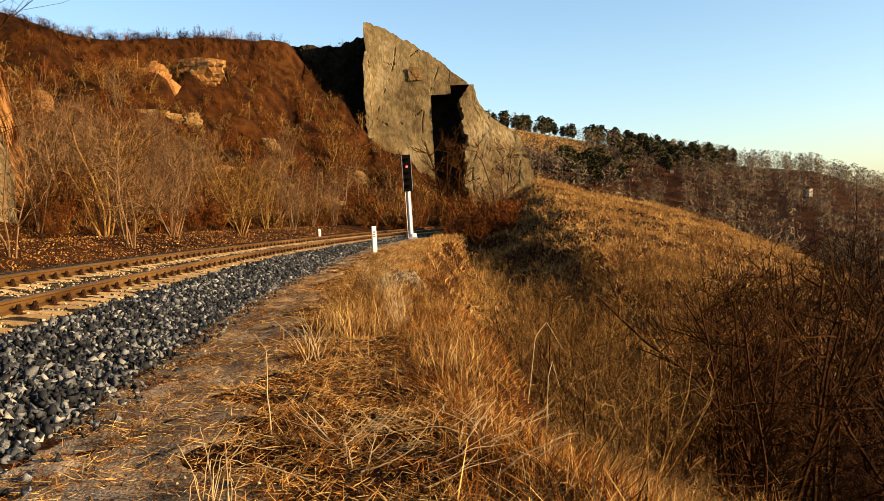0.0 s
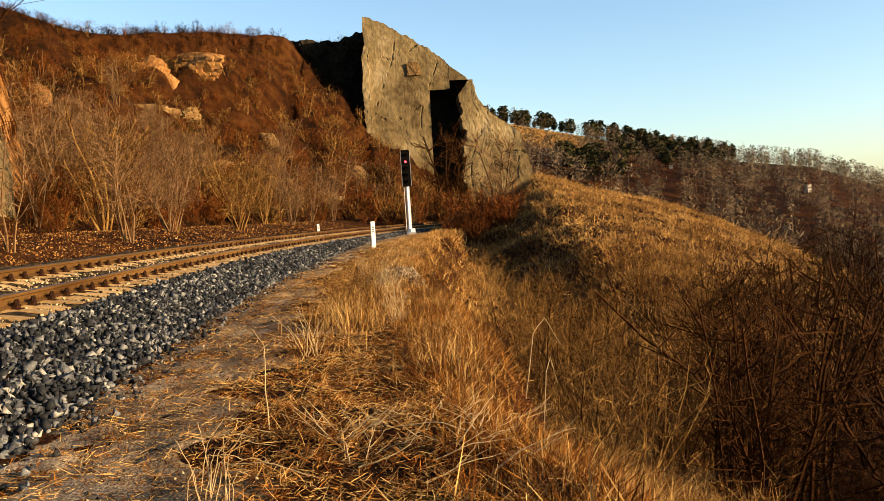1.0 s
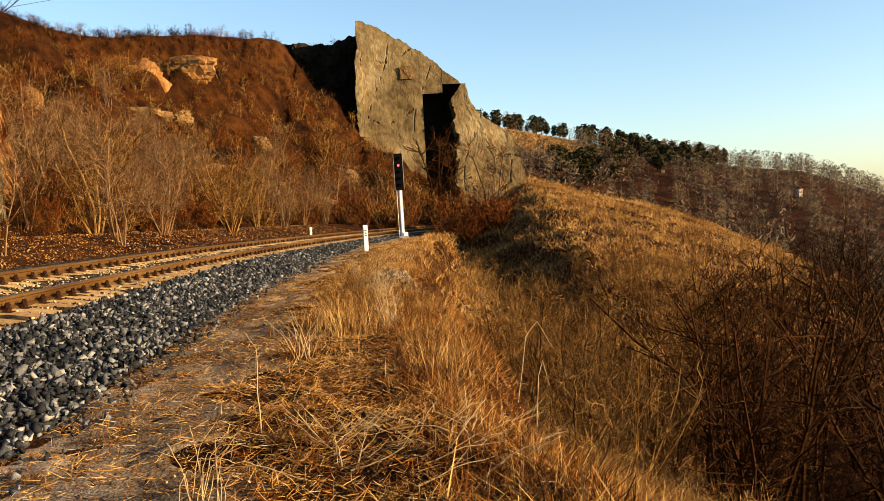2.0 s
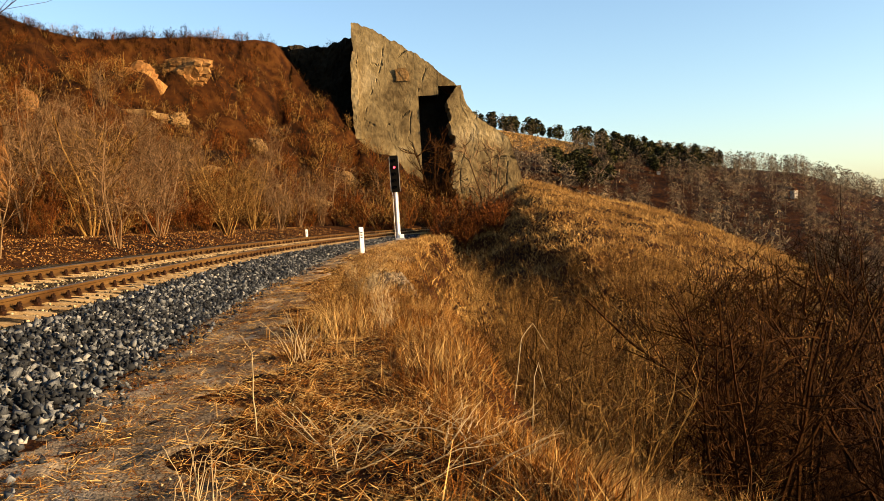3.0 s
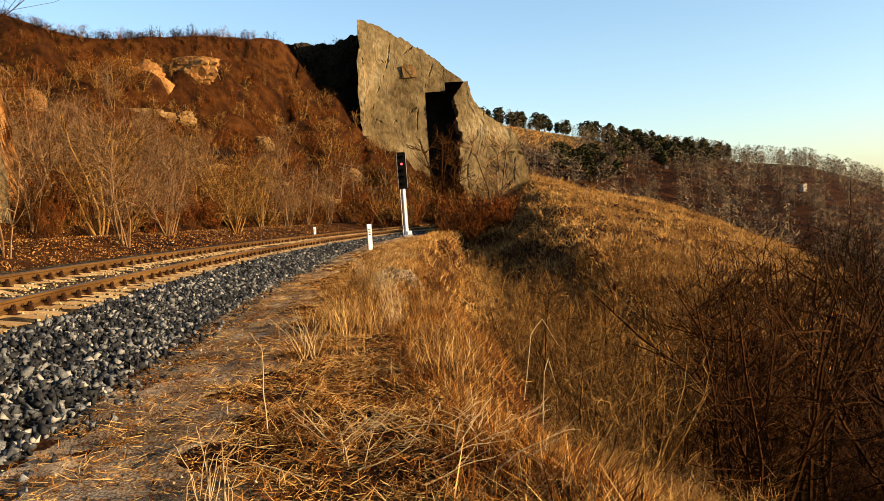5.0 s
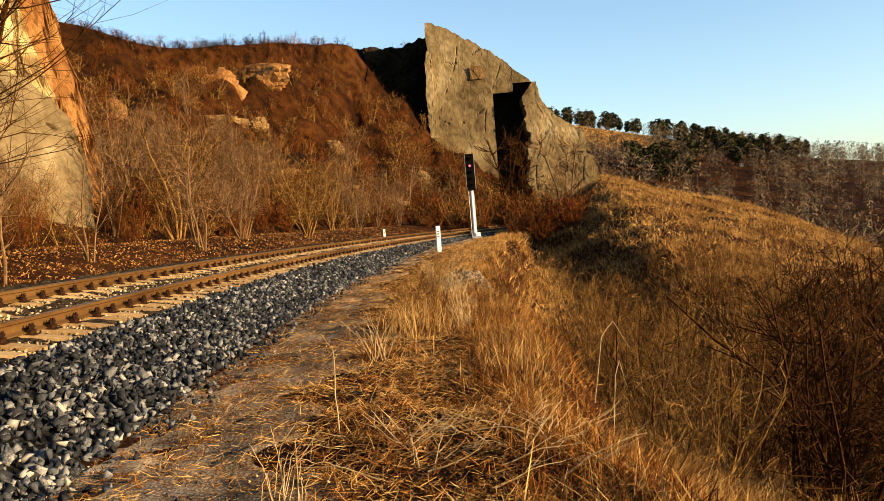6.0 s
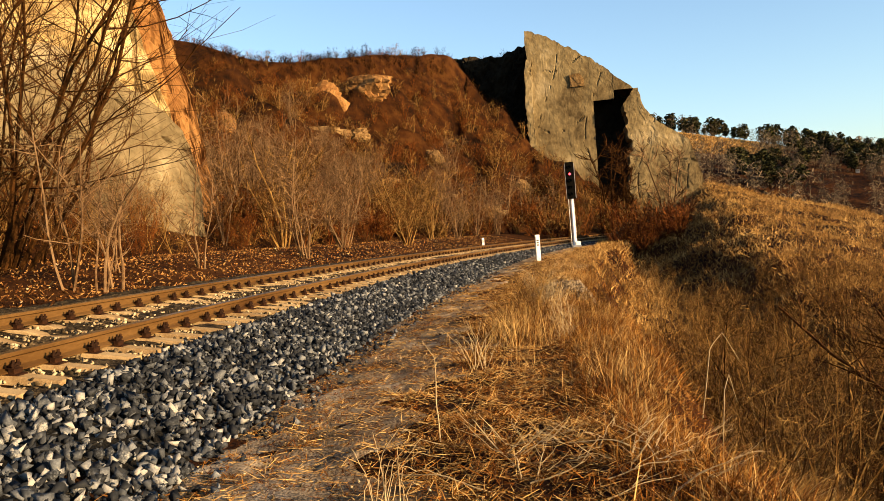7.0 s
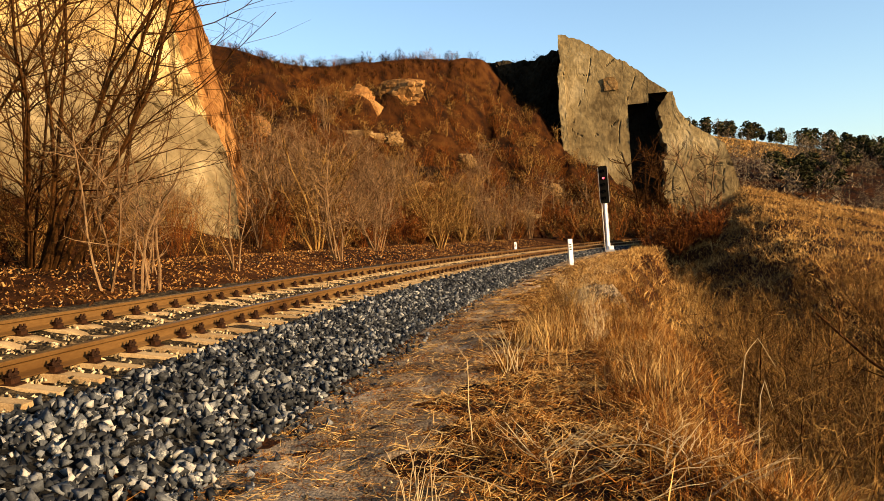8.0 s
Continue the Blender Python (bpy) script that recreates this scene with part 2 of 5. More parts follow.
# ---- the line of the track ----
STEP = 0.1
SS = np.arange(-60, 190, STEP)
HEAD = np.where(SS < 55, -0.105 + 0.0052 * np.maximum(SS, -30), -0.105 + 0.0052 * 55 + 0.0125 * (np.minimum(SS, 95) - 55))
TX, TY = np.cumsum(np.sin(HEAD)) * STEP, np.cumsum(np.cos(HEAD)) * STEP
I0 = int(round(60 / STEP))
TX, TY = TX - TX[I0] - 5.87, TY - TY[I0] + 8.0
CANT = 0.125
RAIL_TOP = 0.83


def track_at(s, o=0.0):
    """Plan position and heading at arc length s, o metres to the right."""
    i = np.clip((np.asarray(s) + 60) / STEP, 0, len(SS) - 1).astype(int)
    return TX[i] + o * np.cos(HEAD[i]), TY[i] - o * np.sin(HEAD[i]), HEAD[i]


def offsets(x, y):
    """Arc length and signed offset (right positive) of plan points from the track."""
    x, y = np.ravel(x), np.ravel(y)
    cx, cy, ch, cs = TX[::5], TY[::5], HEAD[::5], SS[::5]
    s, o = np.empty(len(x)), np.empty(len(x))
    for a in range(0, len(x), 20000):
        dx, dy = x[a:a + 20000, None] - cx, y[a:a + 20000, None] - cy
        d2 = dx * dx + dy * dy
        i = d2.argmin(1)
        k = np.arange(len(i))
        side = dx[k, i] * np.cos(ch[i]) - dy[k, i] * np.sin(ch[i])
        s[a:a + 20000], o[a:a + 20000] = cs[i], np.sign(side) * np.sqrt(d2[k, i])
    return s, o


# ---- the lie of the land ----
TOP_X = [-60, -45, -40, -37, -34.5, -31.7, -29, -26, -23, -19, -10]
TOP_Z = [24.0, 22.0, 20.3, 20.1, 19.4, 19.0, 19.8, 20.8, 21.9, 23.2, 24.0]


def height(x, y):
    shape = np.shape(x)
    x, y = np.ravel(np.asarray(x, float)), np.ravel(np.asarray(y, float))
    s, o = offsets(x, y)
    d = np.hypot(x, y)
    path = 0.28 * smooth(14, 45, s)
    bed = RAIL_TOP - 0.24 - np.clip(o, -2.6, 1.75) * np.sin(CANT)
    # the left: a low bank, then the quarry slope
    left = bed + 0.95 * smooth(2.2, 8.5, -o) - 0.3 * smooth(2.0, 2.8, -o)
    rise = np.maximum(-o - 9.0, 0)
    wide = 36 - 16 * smooth(45, 92, y)
    top = np.interp(x, TOP_X, TOP_Z) + 0.03 * np.maximum(rise - wide, 0)
    hill = top * np.interp(rise / wide, [0, 0.25, 0.55, 0.85, 0.92, 0.96, 1.0], [0, 0.22, 0.51, 0.81, 0.865, 0.985, 1.0])
    cap = np.interp(x, [-34, -20, -17.3, -15.7, -13.9, -11.2, -7.8, 0, 11, 22, 40], [40, 25.5, 23.0, 20.3, 17.3, 14.3, 11.2, 5.2, 2.6, 1.5, 1.0])
    back = smooth(111.0, 113.0, y) * smooth(2, -5, x)
    hill = np.where(y > 70, np.minimum(hill, cap + 40 * back), hill)
    # gullies, benches and hollows, dying out towards the rim
    rim = smooth(0.98, 0.82, rise / wide) + 0.12
    rough = (fbm(x, y, 17.0, 5, 3) * 1.3 - 1.5 * np.exp(-(fbm(x, y, 21.0, 3, 33) / 0.22) ** 2) + 0.55 * np.sin(hill * 1.35 + 2.2 * fbm(x, y, 15.0, 2, 37))) * np.clip(rise / 10, 0, 1) * rim
    left = left + hill + rough * smooth(0.3, 5, hill)
    # the right: ballast shoulder, path, and the slope into the valley
    ball = np.interp(o, [1.75, 2.75], [0, 1])
    right = bed * (1 - ball) + path * ball
    edge = 6.0 + 0.25 * np.sin(s * 0.5) + 0.2 * np.sin(s * 1.3 + 1)
    q = np.maximum(o - edge, 0)
    right = right - 0.52 * q + 0.25 * (1 - np.exp(-q * 1.5)) - 1.25 * smooth(0.15, 1.2, q)
    right = np.maximum(right, -34 + 0.02 * (o - 60))
    right = right + fbm(x, y, 9.0, 4, 8) * 0.5 * smooth(0.5, 6, q)
    # the grassy spur beyond the signal
    ridge = np.interp(x, [-2, 1, 4, 8.2, 10.5, 12.8, 15.6, 17.9, 19.8, 22.1, 24.4, 29.0, 45, 80], [0.2, 1.3, 2.3, 4.16, 3.84, 3.06, 2.19, 1.78, 1.16, 0.18, -0.71, -2.76, -14, -34])
    spur = ridge - 0.17 * np.clip(70 - y, 0, 14) - 0.2 * np.maximum(56 - y, 0) - 0.5 * np.maximum(y - 70, 0) + fbm(x, y, 6.0, 3, 5) * 0.25
    right = np.where(o > 3.0, np.maximum(right, spur), right)
    z = np.where(o < 0, left, right)
    # the far side of the valley
    az = np.degrees(np.arctan2(x, np.maximum(y, 1)))
    ridge2 = np.interp(az, [-30, 0, 3.5, 8, 12, 16, 20, 24, 26.5, 29, 40], [62, 62, 55, 46, 38, 30.5, 22, 17, 9, 0, -14])
    far = -34 + (ridge2 + 34) * smooth(150, 500, d)
    beyond = smooth(102, 124, d) * smooth(8.6, 11, az)
    z = z * (1 - beyond) - 34 * beyond
    z = np.where((az > 2.0) & (d > 110), np.maximum(np.where(o > 0, z, -40), far), z)
    z = np.where((o <= 0) & (d > 250) & (az <= 2.0), np.minimum(z, 25 + 0 * d), z)
    z = z + 0.035 * fbm(x, y, 0.9, 3, 1) * (np.abs(o) > 2.8) * (d < 60)
    return z.reshape(shape)


def warped(lo, hi, n, centre, tight):
    """Grid lines crowded about a centre."""
    a, b = np.arcsinh((lo - centre) / tight), np.arcsinh((hi - centre) / tight)
    return centre + tight * np.sinh(np.linspace(a, b, n))


def build_ground():
    gx, gy = warped(-2600, 2600, 370, -6.0, 9.0), warped(-400, 3000, 460, 8.0, 10.0)
    X, Y = np.meshgrid(gx, gy)
    Z = height(X, Y)
    n = len(gx)
    idx = np.arange(len(gy) * n).reshape(len(gy), n)
    f = np.stack([idx[:-1, :-1], idx[:-1, 1:], idx[1:, 1:], idx[1:, :-1]], -1).reshape(-1, 4)
    me = mesh_of("ground", np.stack([X, Y, Z], -1).reshape(-1, 3).tolist(), f.tolist(), True)
    return tagged(put("ground", me, M_soil), "brown earth with dry grass and leaf litter, sloping into a valley", "ground", kind="structure")


ground = build_ground()


# ---- railway track ----
def sweep(profile, s0, s1, ds, o, z0, cant=True):
    """A profile (list of side, up) carried along the track at offset o."""
    s = np.arange(s0, s1 + 1e-6, ds)
    x, y, h = track_at(s, 0)
    prof = np.array(profile)
    ca, sa = (math.cos(CANT), math.sin(CANT)) if cant else (1, 0)
    side = (o + prof[:, 0]) * ca + (z0 + prof[:, 1]) * sa
    up = -(o + prof[:, 0]) * sa + (z0 + prof[:, 1]) * ca
    vx = x[:, None] + side[None] * np.cos(h)[:, None]
    vy = y[:, None] - side[None] * np.sin(h)[:, None]
    vz = np.broadcast_to(RAIL_TOP + up[None], vx.shape)
    n, k = len(s), len(prof)
    i = np.arange(n - 1)[:, None] * k + np.arange(k)[None]
    j = np.arange(n - 1)[:, None] * k + (np.arange(k)[None] + 1) % k
    f = np.stack([i, j, j + k, i + k], -1).reshape(-1, 4).tolist()
    f += [list(range(k))[::-1], list(range((n - 1) * k, n * k))]
    return np.stack([vx, vy, vz], -1).reshape(-1, 3).tolist(), f


RAIL = [(-0.036, -0.004), (-0.03, 0), (0.03, 0), (0.036, -0.004), (0.036, -0.034), (0.012, -0.05), (0.009, -0.125), (0.075, -0.146),
        (0.075, -0.158), (-0.075, -0.158), (-0.075, -0.146), (-0.009, -0.125), (-0.012, -0.05), (-0.036, -0.034)]


def track_pose(s, o, z):
    x, y, h = track_at(s, 0)
    return pose(float(x), float(y), RAIL_TOP, 0, 0, -math.degrees(float(h))) @ pose(0, 0, 0, 0, math.degrees(CANT), 0) @ pose(o, 0, z)


def sleeper_mesh():
    bm = bmesh.new()
    secs = [(-1.3, 0.20), (-0.95, 0.21), (-0.5, 0.205), (-0.25, 0.16), (0.25, 0.16), (0.5, 0.205), (0.95, 0.21), (1.3, 0.20)]
    rows = []
    for x, h in secs:
        w = 0.14
        rows.append([bm.verts.new((x, dy, dz)) for dy, dz in ((-w, 0), (-w * 0.72, h - 0.015), (-w * 0.62, h), (w * 0.62, h), (w * 0.72, h - 0.015), (w, 0))])
    for a, b in zip(rows, rows[1:]):
        for i in range(6):
            bm.faces.new((a[i], b[i], b[(i + 1) % 6], a[(i + 1) % 6]))
    bm.faces.new(rows[0])
    bm.faces.new(rows[-1][::-1])
    me = bpy.data.meshes.new("sleeper")
    bm.to_mesh(me)
    bm.free()
    return me


def fastener_mesh():
    """A rib plate with two clamps and coach bolts, one on each side of the rail foot."""
    s = Soup()

    def cube(cx, cy, cz, sx, sy, sz):
        v = [(cx + a * sx / 2, cy + b * sy / 2, cz + c * sz / 2) for a in (-1, 1) for b in (-1, 1) for c in (-1, 1)]
        s.add(v, [(0, 1, 3, 2), (4, 6, 7, 5), (0, 4, 5, 1), (2, 3, 7, 6), (0, 2, 6, 4), (1, 5, 7, 3)])

    cube(0, 0, 0.008, 0.36, 0.16, 0.016)
    for side in (-1, 1):
        cube(side * 0.115, 0, 0.035, 0.05, 0.12, 0.05)
        cube(side * 0.085, 0, 0.062, 0.085, 0.07, 0.022)
        s.tube([(side * 0.11, -0.035, 0.05), (side * 0.11, -0.035, 0.125)], 0.014, 0.014, 6)
        s.tube([(side * 0.11, 0.035, 0.05), (side * 0.11, 0.035, 0.125)], 0.014, 0.014, 6)
        s.tube([(side * 0.11, -0.035, 0.076), (side * 0.11, -0.035, 0.1)], 0.026, 0.026, 6)
        s.tube([(side * 0.11, 0.035, 0.076), (side * 0.11, 0.035, 0.1)], 0.026, 0.026, 6)
    return s.mesh("fastener")


def build_track():
    track = tagged(new("railway_track"), "single railway track with rusty rails on concrete sleepers", "railway track", kind="structure")
    for o in (-0.752, 0.752):
        v, f = sweep(RAIL, -40, 99, 0.25, o, 0)
        rail = put("rail", mesh_of("rail", v, f), M_rust, track, "rusty brown steel rail")
        v, f = sweep([(-0.026, 0.0), (-0.026, 0.0015), (0.028, 0.0015), (0.028, 0.0)], -40, 99, 0.25, o, 0.0005)
        put("running_surface", mesh_of("running_surface", v, f), M_polish, rail, "worn shiny strip on the rail head")
    ms, mf = sleeper_mesh(), fastener_mesh()
    fv = np.array([v.co for v in mf.vertices])
    ff = [list(p.vertices) for p in mf.polygons]
    rest_v, rest_f, k = [], [], 0
    for i in range(230):
        s = -39.1 + 0.6 * i
        m = track_pose(s + random.uniform(-0.015, 0.015), random.uniform(-0.015, 0.015), -0.158 - 0.016 - 0.205) @ pose(0, 0, 0, 0, 0, random.uniform(-0.5, 0.5))
        sl = put("sleeper", ms, M_sleeper, track, "", m)
        for o in (-0.752, 0.752):
            if 40 < i < 112:
                put("fastener", mf, M_iron, sl, "dark rusty rail clamp with bolts", pose(o, 0, 0.205))
            else:
                w = np.array([m @ pose(o, 0, 0.205) @ Vector(p) for p in fv])
                rest_v.append(w)
                rest_f += [[q + k for q in p] for p in ff]
                k += len(w)
    tagged(put("far_fasteners", mesh_of("far_fasteners", np.concatenate(rest_v).tolist(), rest_f), M_iron, track, "dark rusty rail clamps"), kind="stuff")
    return track


build_track()


# ---- signal and posts ----
def build_signal():
    x, y = -1.93, 56.0
    z = float(height(np.array([x]), np.array([y]))[0]) - 0.02
    sig = tagged(new("railway_signal"), "black railway colour-light signal showing red on a white mast", "railway signal")
    sig.matrix_basis = pose(x, y, z, 0, -0.6, 4)
    part("foundation", box_bm(0.62, 0.6, 0.30, 0.03, (0.1, 0, 0.08)), M_grey, sig, "grey concrete foundation block")
    part("foot", box_bm(0.30, 0.26, 0.34, 0.02, (0.2, -0.1, 0.30)), M_white, sig, "white painted cable box at the foot")
    part("mast", rod_bm(0.105, 0.095, (0, 0, 0.1), (0, 0, 3.6), 16), M_white, sig, "white painted tubular steel mast", smooth=False)
    part("collar", rod_bm(0.14, 0.13, (0, 0, 0.2), (0, 0, 0.62), 16), M_white, sig)
    part("ladder_rail", rod_bm(0.02, 0.02, (-0.2, 0.35, 0.2), (-0.2, 0.2, 5.4), 6), M_grey, sig)
    part("ladder_rail", rod_bm(0.02, 0.02, (0.14, 0.35, 0.2), (0.14, 0.2, 5.4), 6), M_grey, sig)
    for i in range(17):
        k = i / 16
        part("rung", rod_bm(0.012, 0.012, (-0.2, 0.35 - 0.15 * k, 0.4 + 4.8 * k), (0.14, 0.35 - 0.15 * k, 0.4 + 4.8 * k), 6), M_grey, sig)
    bm = bmesh.new()
    outline = [(-0.28, 3.27), (0.28, 3.27), (0.28, 5.62), (0.24, 5.70), (-0.24, 5.70), (-0.28, 5.62)]
    front, rear = [bm.verts.new((a, -0.16, b)) for a, b in outline], [bm.verts.new((a, -0.12, b)) for a, b in outline]
    bm.faces.new(front)
    bm.faces.new(rear[::-1])
    for i in range(6):
        bm.faces.new((front[i], rear[i], rear[(i + 1) % 6], front[(i + 1) % 6]))
    part("target_board", bm, M_black, sig, "tall matt black backing board")
    part("edge_strip", box_bm(0.03, 0.05, 2.3, 0.005, (0.30, -0.14, 4.46)), M_grey, sig, "pale grey edge of the board")
    part("edge_strip", box_bm(0.03, 0.05, 2.3, 0.005, (-0.30, -0.14, 4.46)), M_grey, sig, "pale grey edge of the board")
    part("lamp_housing", box_bm(0.4, 0.22, 2.2, 0.03, (0, -0.0, 4.46)), M_black, sig)
    for i in range(5):
        zz = 5.35 - 0.44 * i
        lamp = part("lamp", rod_bm(0.11, 0.11, (0, -0.16, zz), (0, -0.20, zz), 20), M_black, sig, "round lamp with a short hood")
        bm = bmesh.new()
        for r in (0.125, 0.118):
            ring = [[bm.verts.new((r * math.sin(a), yy, zz + r * math.cos(a))) for a in np.linspace(-2.0, 2.0, 15)] for yy in (-0.18, -0.27)]
            for p in range(14):
                bm.faces.new((ring[0][p], ring[0][p + 1], ring[1][p + 1], ring[1][p]))
        part("hood", bm, M_black, lamp)
        lens = rod_bm(0.07, 0.06, (0, -0.203, zz), (0, -0.222, zz), 20)
        part("lens", lens, M_red if i == 2 - 1 else M_black, lamp, "lit red lens" if i == 1 else "unlit dark lens")
    return sig


def build_post(x, y, tall, wide, label, lean=0.0):
    z = float(height(np.array([x]), np.array([y]))[0]) - 0.05
    post = tagged(new("marker_post"), label, "marker post", "white posts beside the track")
    post.matrix_basis = pose(x, y, z, 0, lean, 12)
    part("shaft", box_bm(wide, wide * 0.8, tall, wide * 0.12, (0, 0, tall / 2)), M_white, post)
    part("cap", box_bm(wide * 1.04, wide * 0.84, tall * 0.07, wide * 0.1, (0, 0, tall - tall * 0.03)), M_white, post)
    for k in range(3):
        part("dark_bar", box_bm(wide * 0.5, 0.006, tall * 0.045, 0, (0, -wide * 0.405, tall * (0.80 - 0.085 * k))), M_black, post, "dark bar of unreadable lettering")
    return post


build_signal()
build_post(-2.99, 38.0, 1.24, 0.20, "white concrete hectometre post beside the gravel")
xl, yl, hl = track_at(47.0, -2.9)
build_post(float(xl), float(yl), 0.75, 0.15, "short white post beyond the far rail")


# ---- rock faces ----
def rock_slab(name, origin, turn, top_u, top_z, u0, u1, bottom, depth, mat, label, ragged=0.0, nu=150, nv=110, rough=0.35, seed=1, lean=0.0, parent=None, crumble=0.25):
    """A quarried rock mass: front grid under a skyline, closed behind. ragged: how far its left edge wanders."""
    u = np.linspace(u0, u1, nu)
    v = np.linspace(0, 1, nv)
    U, V = np.meshgrid(u, v)
    tz = np.interp(u, top_u, top_z) + crumble * fbm(u, 0 * u, 2.2, 3, seed)
    Zg = bottom + (tz[None] - bottom) * V
    U = U + ragged * (0.6 * np.sin(Zg * 0.75 + seed) + 0.4 * np.sign(np.sin(Zg * 1.9 + 2 * seed)) + 0.2 * np.sin(Zg * 5)) * np.clip(1 - (U - u0) / 2.5, 0, 1)
    F = rough * fbm(U, Zg, 6.0, 5, seed) + rough * 0.6 * np.floor(2.2 * fbm(U, Zg * 0.6, 4.0, 2, seed + 7)) * 0.5 + rough * 0.25 * fbm(U, Zg, 0.9, 3, seed + 3)
    crack = np.minimum(np.abs(np.sin(U * 0.55 + 0.8 * np.sin(Zg * 0.3 + seed))), np.abs(np.sin(Zg * 0.42 + 0.6 * np.sin(U * 0.5 + seed))))
    F = F - 0.16 * np.exp(-(crack / 0.035) ** 2) * (fbm(U, Zg, 3.0, 2, seed + 5) > 0.1)
    Yf = -F + lean * (Zg - bottom)
    front = np.stack([U, Yf, Zg], -1).reshape(-1, 3)
    back = np.stack([U, np.full_like(U, depth), Zg], -1).reshape(-1, 3)
    idx = np.arange(nu * nv).reshape(nv, nu)
    k = nu * nv
    f = np.stack([idx[:-1, :-1], idx[:-1, 1:], idx[1:, 1:], idx[1:, :-1]], -1).reshape(-1, 4).tolist()
    f += (np.array([[idx[0, 0], idx[-1, 0], idx[-1, -1], idx[0, -1]]]) + k).tolist()
    for line in (idx[-1], idx[::-1, -1], idx[:, 0]):
        f += [(a, b, b + k, a + k) for a, b in zip(line[:-1].tolist(), line[1:].tolist())]
    ob = put(name, mesh_of(name, np.concatenate([front, back]).tolist(), f), mat, parent)
    ob.matrix_basis = pose(*origin, 0, 0, turn)
    return tagged(ob, label, "" if parent is not None else "rock face")


FIN_U = [-7.95, -7.2, -5.5, -4.2, -0.85, 1.15, 2.5, 4.3, 5.1, 5.7]
FIN_Z = [26.1, 26.2, 25.5, 24.6, 22.7, 21.2, 19.8, 18.5, 17.4, 15.0]
fin = tagged(new("rock_outcrop"), "tall grey-brown limestone fin with a sheer quarried face", "rock face")
fin.matrix_basis = pose(0, 104, 0, 0, 0, 3)
rock_slab("face", (0, 0, 0), 0, FIN_U, FIN_Z, -7.95, -0.2, -1.0, 9.0, M_rock, "sheer sunlit rock face", 0.10, 110, 130, 0.055, 4, 0.02, fin)
# the recess back carries painted shade, far darker than the face
rock_slab("recess", (0, 3.0, 0), 0, [-0.9, 2.2, 5.4], [18.2, 18.3, 16.6], -0.9, 5.4, -1.0, 5.0, M_shaderock, "back of a deep recess, its shade put into the rock colour", 0.0, 40, 60, 0.2, 19, 0.0, fin)
rock_slab("lintel", (0, 0.345, 0), 0, FIN_U, FIN_Z, -0.45, 2.3, 17.0, 8.5, M_rock, "rock above the recess", 0.0, 40, 26, 0.06, 4, 0.02, fin)
rock_slab("crown", (0, 0.345, 0), 0, FIN_U, FIN_Z, 2.3, 5.2, 18.1, 8.5, M_rock, "thin crown of rock over the notch", 0.0, 30, 12, 0.06, 4, 0.02, fin, 0.08)
rock_slab("buttress", (0, -1.35, 0), 0, [3.6, 4.2, 5.1, 5.7, 6.9, 7.9, 9.2, 10.5, 11.4, 12.1, 12.6], [16.2, 17.7, 17.4, 15.4, 13.8, 13.1, 12.2, 11.3, 8.2, 5.7, 2.0], 3.6, 12.6, -1.0, 8.0, M_rock, "projecting rock buttress that throws a black shadow", 0.38, 100, 110, 0.09, 6, 0.015, fin, 0.10)
rock_slab("scar", (0, 0.2, 0), 0, [-2.9, -1.7, -1.2], [20.5, 20.6, 19.8], -2.9, -1.2, 18.9, 1.0, M_paleledge, "pale squarish scar in the rock face", 0.12, 20, 20, 0.08, 17, 0.0, fin)
rock_slab("pillar", (0, -0.35, 0), 0, [-8.35, -8.0, -7.3], [21.3, 22.6, 22.2], -8.3, -7.45, 12.0, 2.0, M_rock, "thin split pillar along the edge of the face", 0.10, 20, 40, 0.12, 11, 0.0, fin)
# the fin's shade is painted into this wall's colour
rock_slab("quarry_back_wall", (0, 109.5, 0), 0.0, [-24, -20, -17.5, -14, -11.7, -9.6, -8, -4], [25.4, 25.6, 25.1, 24.9, 24.8, 25.6, 25.9, 25.6], -24, -4, 4.0, 6.0, M_shaderock,
          "quarry wall behind the limestone fin, coloured dark for its shade", 0.0, 90, 60, 0.6, 9)
quarry = tagged(new("quarry_wall"), "pale yellow sheer limestone wall of an old quarry", "rock face")
quarry.matrix_basis = pose(-16.9, 34.0, 0)
rock_slab("wall_face", (0, 0, 0), 70.0, [-26, -8.8, -6.5, -4.6, -2.8, -1.15, -0.33, 0.03, 0.13], [9, 9.5, 9.8, 9.5, 8.6, 7.7, 6.9, 6.2, 5.0], -26, 0.13, 0.5, 5.0, M_greywall,
          "smooth grey-tan lower rock face", 0.0, 150, 100, 0.12, 14, 0.10, quarry, 0.12)
rock_slab("upper_face", (-1.13, 0.41, 0), 70.0, [-26, -6, -1.4, -1.15, -0.77, -0.48, -0.03, 0.35, 0.5], [24, 22, 17, 12, 10.9, 10.1, 9.0, 8.0, 5.0], -26, 0.5, 0.5, 5.0, M_yellow,
          "bright yellow bedded rock above the lower face", 0.0, 150, 120, 0.26, 23, 0.10, quarry, 0.15)
rock_slab("shoulder", (-1.6, 3.3, 0), 62.0, [-12, -6, -3, -0.95, -0.85, -0.5, -0.27, 0.02, 0.1, 0.31, 0.43, 0.9], [26, 24, 20, 15.5, 14.1, 12.5, 12, 11.1, 9.6, 8.9, 8.2, 5.5], -12, 0.9, 1.0, 6.0, M_orange,
          "orange weathered rock shoulder above the quarry wall", 0.0, 110, 90, 0.28, 21, 0.12, quarry)


